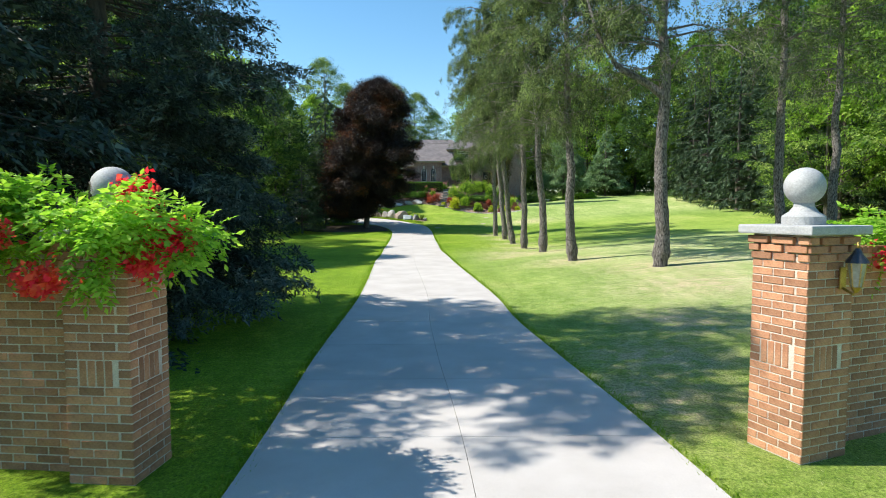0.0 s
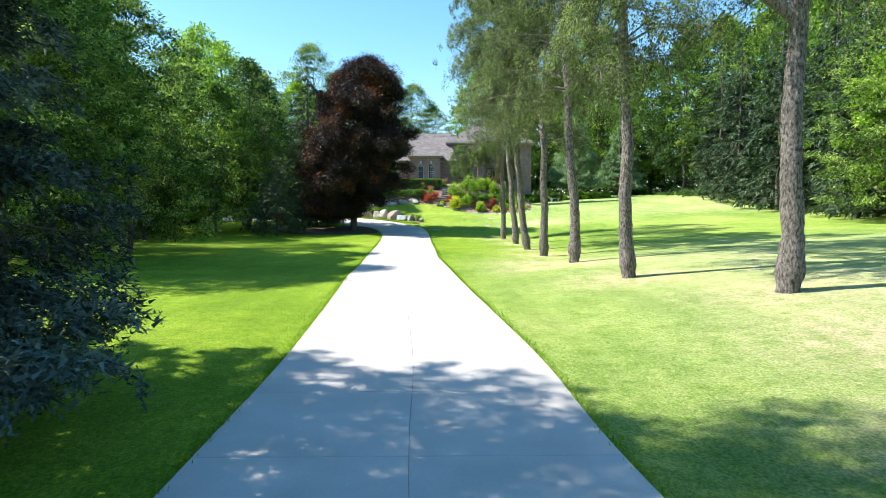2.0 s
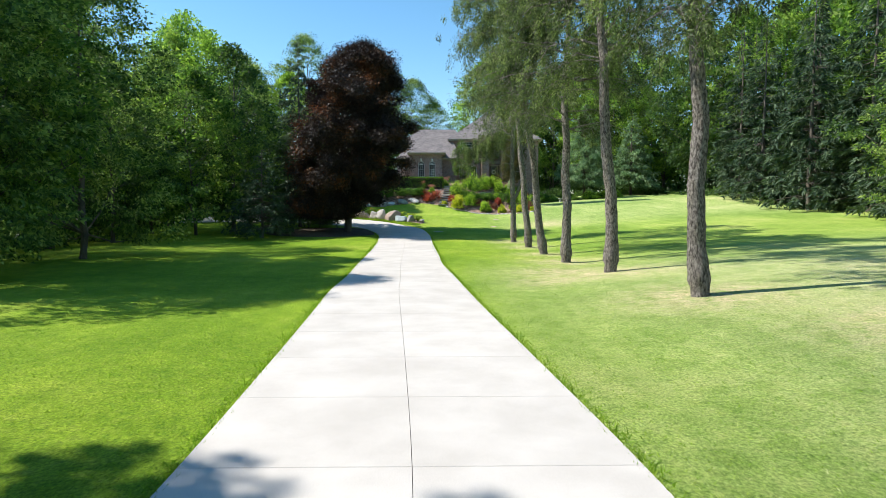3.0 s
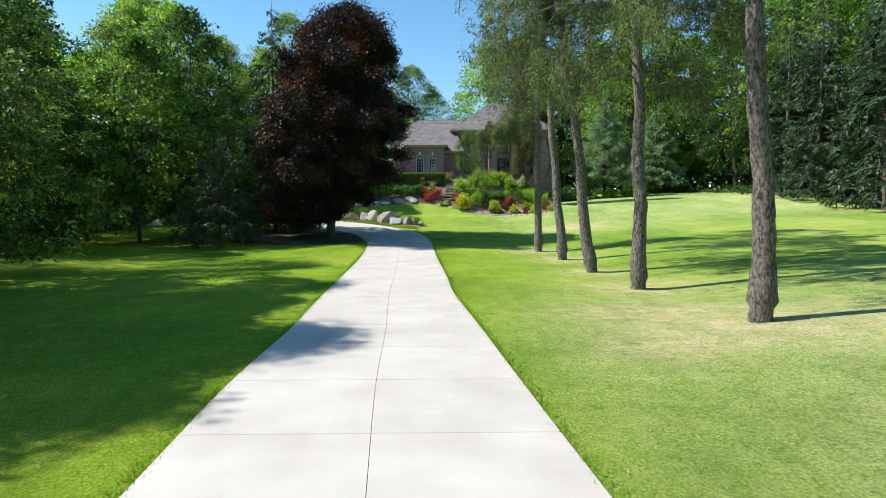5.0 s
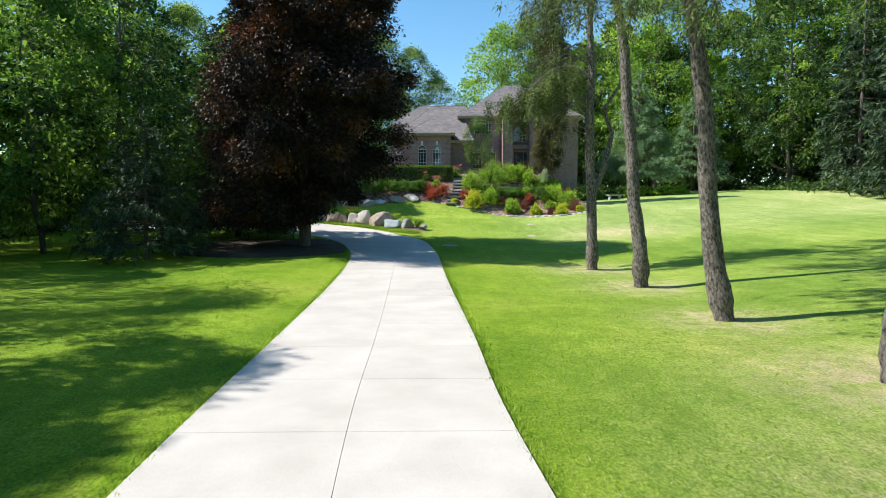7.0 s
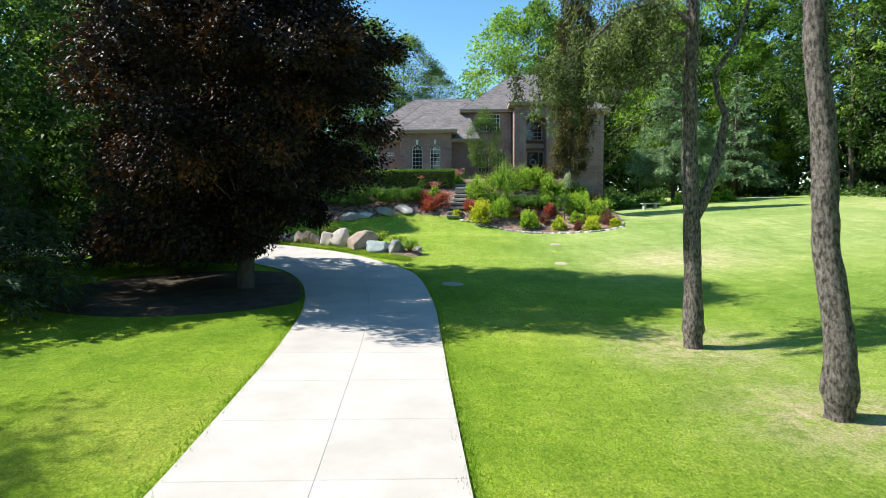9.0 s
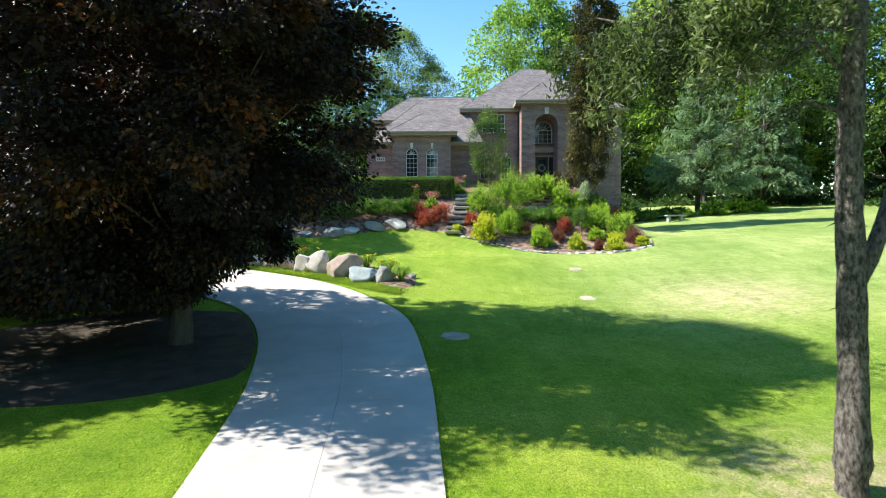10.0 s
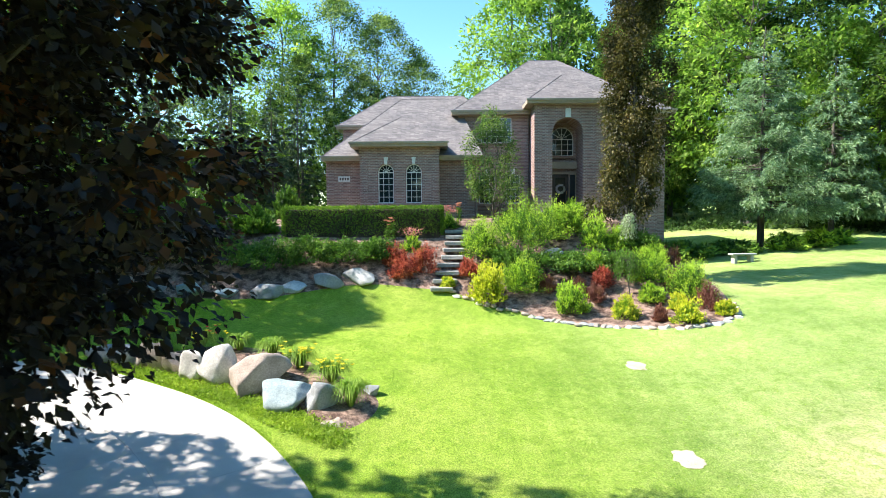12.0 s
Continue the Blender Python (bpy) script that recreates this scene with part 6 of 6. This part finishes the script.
def trumpet_vine(name, at, rz, w, d, h, n, blooms, seed, label):
    """A vine heaped over wall and pillar: stems, pinnate leaves and clusters of red trumpets."""
    rng = np.random.default_rng(seed)
    ob = thing(name, at, rz, label, "climbing vine")
    c = rng.uniform((-w / 2, -d / 2, -h * 0.45), (w / 2, d / 2, h * 0.42), (46, 3))
    c[:, 2] *= np.sqrt(np.clip(1 - (c[:, 0] / (w * 0.56)) ** 2, 0.1, 1))
    v, f = [], []
    for q in c[:30]:
        tube(v, f, [Vector((q[0] * 0.2, 0, -h * 0.2)), Vector((q[0] * 0.7, q[1] * 0.6, q[2] + 0.1)), Vector(q)], [0.016, 0.011, 0.005], 4)
    part_mesh("vine_stem", mesh_of("vine_stem", v, f, [M_BARK]), ob)
    fronds = n // 9
    k = rng.integers(0, len(c), fronds)
    root = c[k] + unit(rng.normal(size=(fronds, 3))) * rng.uniform(0, 1, (fronds, 1)) ** 0.5 * np.array([0.30, 0.28, 0.24])
    clear_of = ~((np.abs(root[:, 0] - 0.33) < 0.27) & (root[:, 1] < 0.2) & (root[:, 2] > 0.22)) if blooms[0][2] > 0.4 else np.full(fronds, True)
    root = root[clear_of]
    fronds = len(root)
    dirn = unit(root * [0.6, 1.0, 0.9] + rng.normal(0, 0.45, (fronds, 3)))
    side = unit(np.cross(dirn, [0, 0, 1.0]))
    at_, al = [], []
    for i in range(9):
        t = (i // 2 + 1) / 5.0
        sg = 0 if i == 8 else (1 if i % 2 else -1)
        p = root + dirn * 0.24 * t
        p[:, 2] -= 0.08 * t * t
        at_.append(p)
        al.append(dirn * (0.45 if sg else 1.0) + side * sg * 0.9 + [0, 0, -0.25])
    part_mesh("foliage", leaf_mesh("foliage", np.concatenate(at_), np.concatenate(al), 0.098 * rng.uniform(0.75, 1.3, fronds * 9), 0.46, M_VINE, rng=rng), ob)
    for b in blooms:
        m = 230
        p = np.array(b) + rng.normal(0, 1, (m, 3)) * [0.11, 0.08, 0.08]
        part_mesh("red_bloom", leaf_mesh("red_bloom", p, rng.normal(size=(m, 3)) + [0, -0.3, 0.1], 0.08 * rng.uniform(0.7, 1.3, m), 0.75, M_FLOWER_R, fold=0.5, rng=rng), ob, "cluster of red trumpet flowers", kind="stuff")
    return ob


trumpet_vine("trumpet_vine", (-3.95, 6.75, 2.86), 0, 2.5, 1.1, 1.0, 13500,
             [(0.68, 0.0, 0.42), (0.95, -0.25, -0.08), (1.15, -0.25, -0.12), (0.75, -0.2, 0.08), (0.85, -0.3, -0.38), (-0.02, -0.62, -0.52), (-0.55, -0.6, -0.05), (-0.95, -0.6, 0.25), (-0.75, -0.6, -0.42), (-1.15, -0.5, -0.3), (-1.1, -0.6, 0.05)],
             71, "flowering trumpet vine heaped over the gate pillar and wall")
trumpet_vine("trumpet_vine", (6.5, 8.1, 2.6), 20, 1.9, 0.9, 0.8, 4000, [(-0.75, -0.4, -0.15), (0.3, -0.4, 0.1)], 72, "trumpet vine with few red flowers on the gate wall")

# lantern on the pillar
lantern = thing("wall_lantern", (PR[0] + 0.14, PR[1] + 0.05, 0.0), PR[2], "brass and dark metal wall lantern on the gate pillar", "lantern")
ly, lz = -WIDE / 2 - 0.20, 2.32
part("bracket", box_bm(-0.05, 0.05, -WIDE / 2 - 0.05, -WIDE / 2 - 0.02, lz - 0.22, lz + 0.05, 0.008), M_BRASS, lantern, "brass wall plate")
av, af = [], []
tube(av, af, [Vector((0, -WIDE / 2 - 0.04, lz - 0.2)), Vector((0, ly + 0.03, lz - 0.26)), Vector((0, ly, lz - 0.2))], [0.018] * 3, 6)
part_mesh("arm", mesh_of("arm", av, af, [M_BRASS]), lantern)
part("body", lathe_bm([(0.02, lz - 0.24), (0.05, lz - 0.19), (0.06, lz - 0.17)], 8), M_BRASS, lantern)
part("glass", lathe_bm([(0.056, lz - 0.168), (0.098, lz + 0.11)], 6), M_LANTERN_GLASS, lantern, "bevelled clear glass")
gv, gf = [], []
for k in range(6):
    a = 2 * math.pi * k / 6
    tube(gv, gf, [Vector((0.058 * math.cos(a), 0.058 * math.sin(a), lz - 0.17)), Vector((0.1 * math.cos(a), 0.1 * math.sin(a), lz + 0.112))], [0.008, 0.008], 4)
part_mesh("glazing_bar", mesh_of("glazing_bar", gv, gf, [M_BRASS]), lantern)
part("hood", lathe_bm([(0.125, lz + 0.112), (0.105, lz + 0.15), (0.05, lz + 0.22), (0.04, lz + 0.25), (0.02, lz + 0.28)], 12), M_IRON, lantern, "dark metal hood")
part("finial", lathe_bm([(0.012, lz + 0.278), (0.025, lz + 0.31), (0.008, lz + 0.35)], 8), M_BRASS, lantern)
for child in lantern.children:
    if child.name.split(".")[0] in ("body", "glass", "glazing_bar", "hood", "finial"):
        child.matrix_basis = Matrix.Translation((0, ly, 0))

# ---- grass blades near the drive ----
rng = np.random.default_rng(9)
n = 440000
gy = rng.uniform(0, 1, n) ** 1.1 * 84 + 3.0
gx = rng.normal(0, 1, n) * (5.0 + 0.05 * gy) + np.interp(gy, [0, 62, 90], [0.4, -1.0, 1.0])
keep = (off_drive(gx, gy) > -0.03) & (np.hypot((gx + 9.6) / 1.12, gy - 71.0) > 5.2) & (rng.uniform(0, 1, n) > 0.75 * worn_turf(gx, gy))
gx, gy = gx[keep], gy[keep]
n = len(gx)
at = np.column_stack([gx, gy, height(gx, gy) - 0.008])
size = rng.uniform(0.025, 0.055, n) * (1 + 0.006 * gy)
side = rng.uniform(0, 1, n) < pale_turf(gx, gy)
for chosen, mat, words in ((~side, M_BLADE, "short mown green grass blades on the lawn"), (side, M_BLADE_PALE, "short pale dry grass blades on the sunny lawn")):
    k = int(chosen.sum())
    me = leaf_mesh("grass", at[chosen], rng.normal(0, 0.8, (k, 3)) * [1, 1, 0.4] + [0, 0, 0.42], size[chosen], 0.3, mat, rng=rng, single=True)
    tagged(new("grass", me), words, "grass", kind="stuff")

# longer blades that lean over the slabs' edges
n = 60000
sv = rng.uniform(6, RUN[-1] - 8, n)
ends = np.array([tuple(along_drive(a, w)) for a, w in zip(sv, np.where(rng.uniform(0, 1, n) < 0.5, -1.0, 1.0))])
ends += rng.normal(0, 0.10, (n, 2))
ok = off_drive(ends[:, 0], ends[:, 1]) > -0.06
ends = ends[ok]
at = np.column_stack([ends, height(ends[:, 0], ends[:, 1]) + 0.0])
n = len(at)
me = leaf_mesh("edge_grass", at, rng.normal(0, 0.6, (n, 3)) + [0, 0, 0.7], rng.uniform(0.05, 0.12, n), 0.2, M_BLADE, rng=rng, single=True)
tagged(new("edge_grass", me), "untrimmed grass leaning over the drive's edges", "grass", kind="stuff")

# ---- gate bricks, last ----
pl = gate_pillar(*PL, "brick gate pillar with stone cap and ball, under a flowering vine")
pr = gate_pillar(*PR, "brick gate pillar with stone cap, ball and lantern")
wing_wall(PL[0] - 0.40, PL[1] + 0.12, 180 - 6, 6.0, 2.55, "low brick wall beside the vine-clad gate pillar", 3.4, 6.0).matrix_world = pose(PL[0] - 0.385 - 6.0, PL[1] + 0.08 + 0.63, 0, 0, 0, -6)
wing_wall(PR[0] + 0.36, PR[1] + 0.17, 20, 6.0, 2.45, "brick garden wall beside the gate pillar")
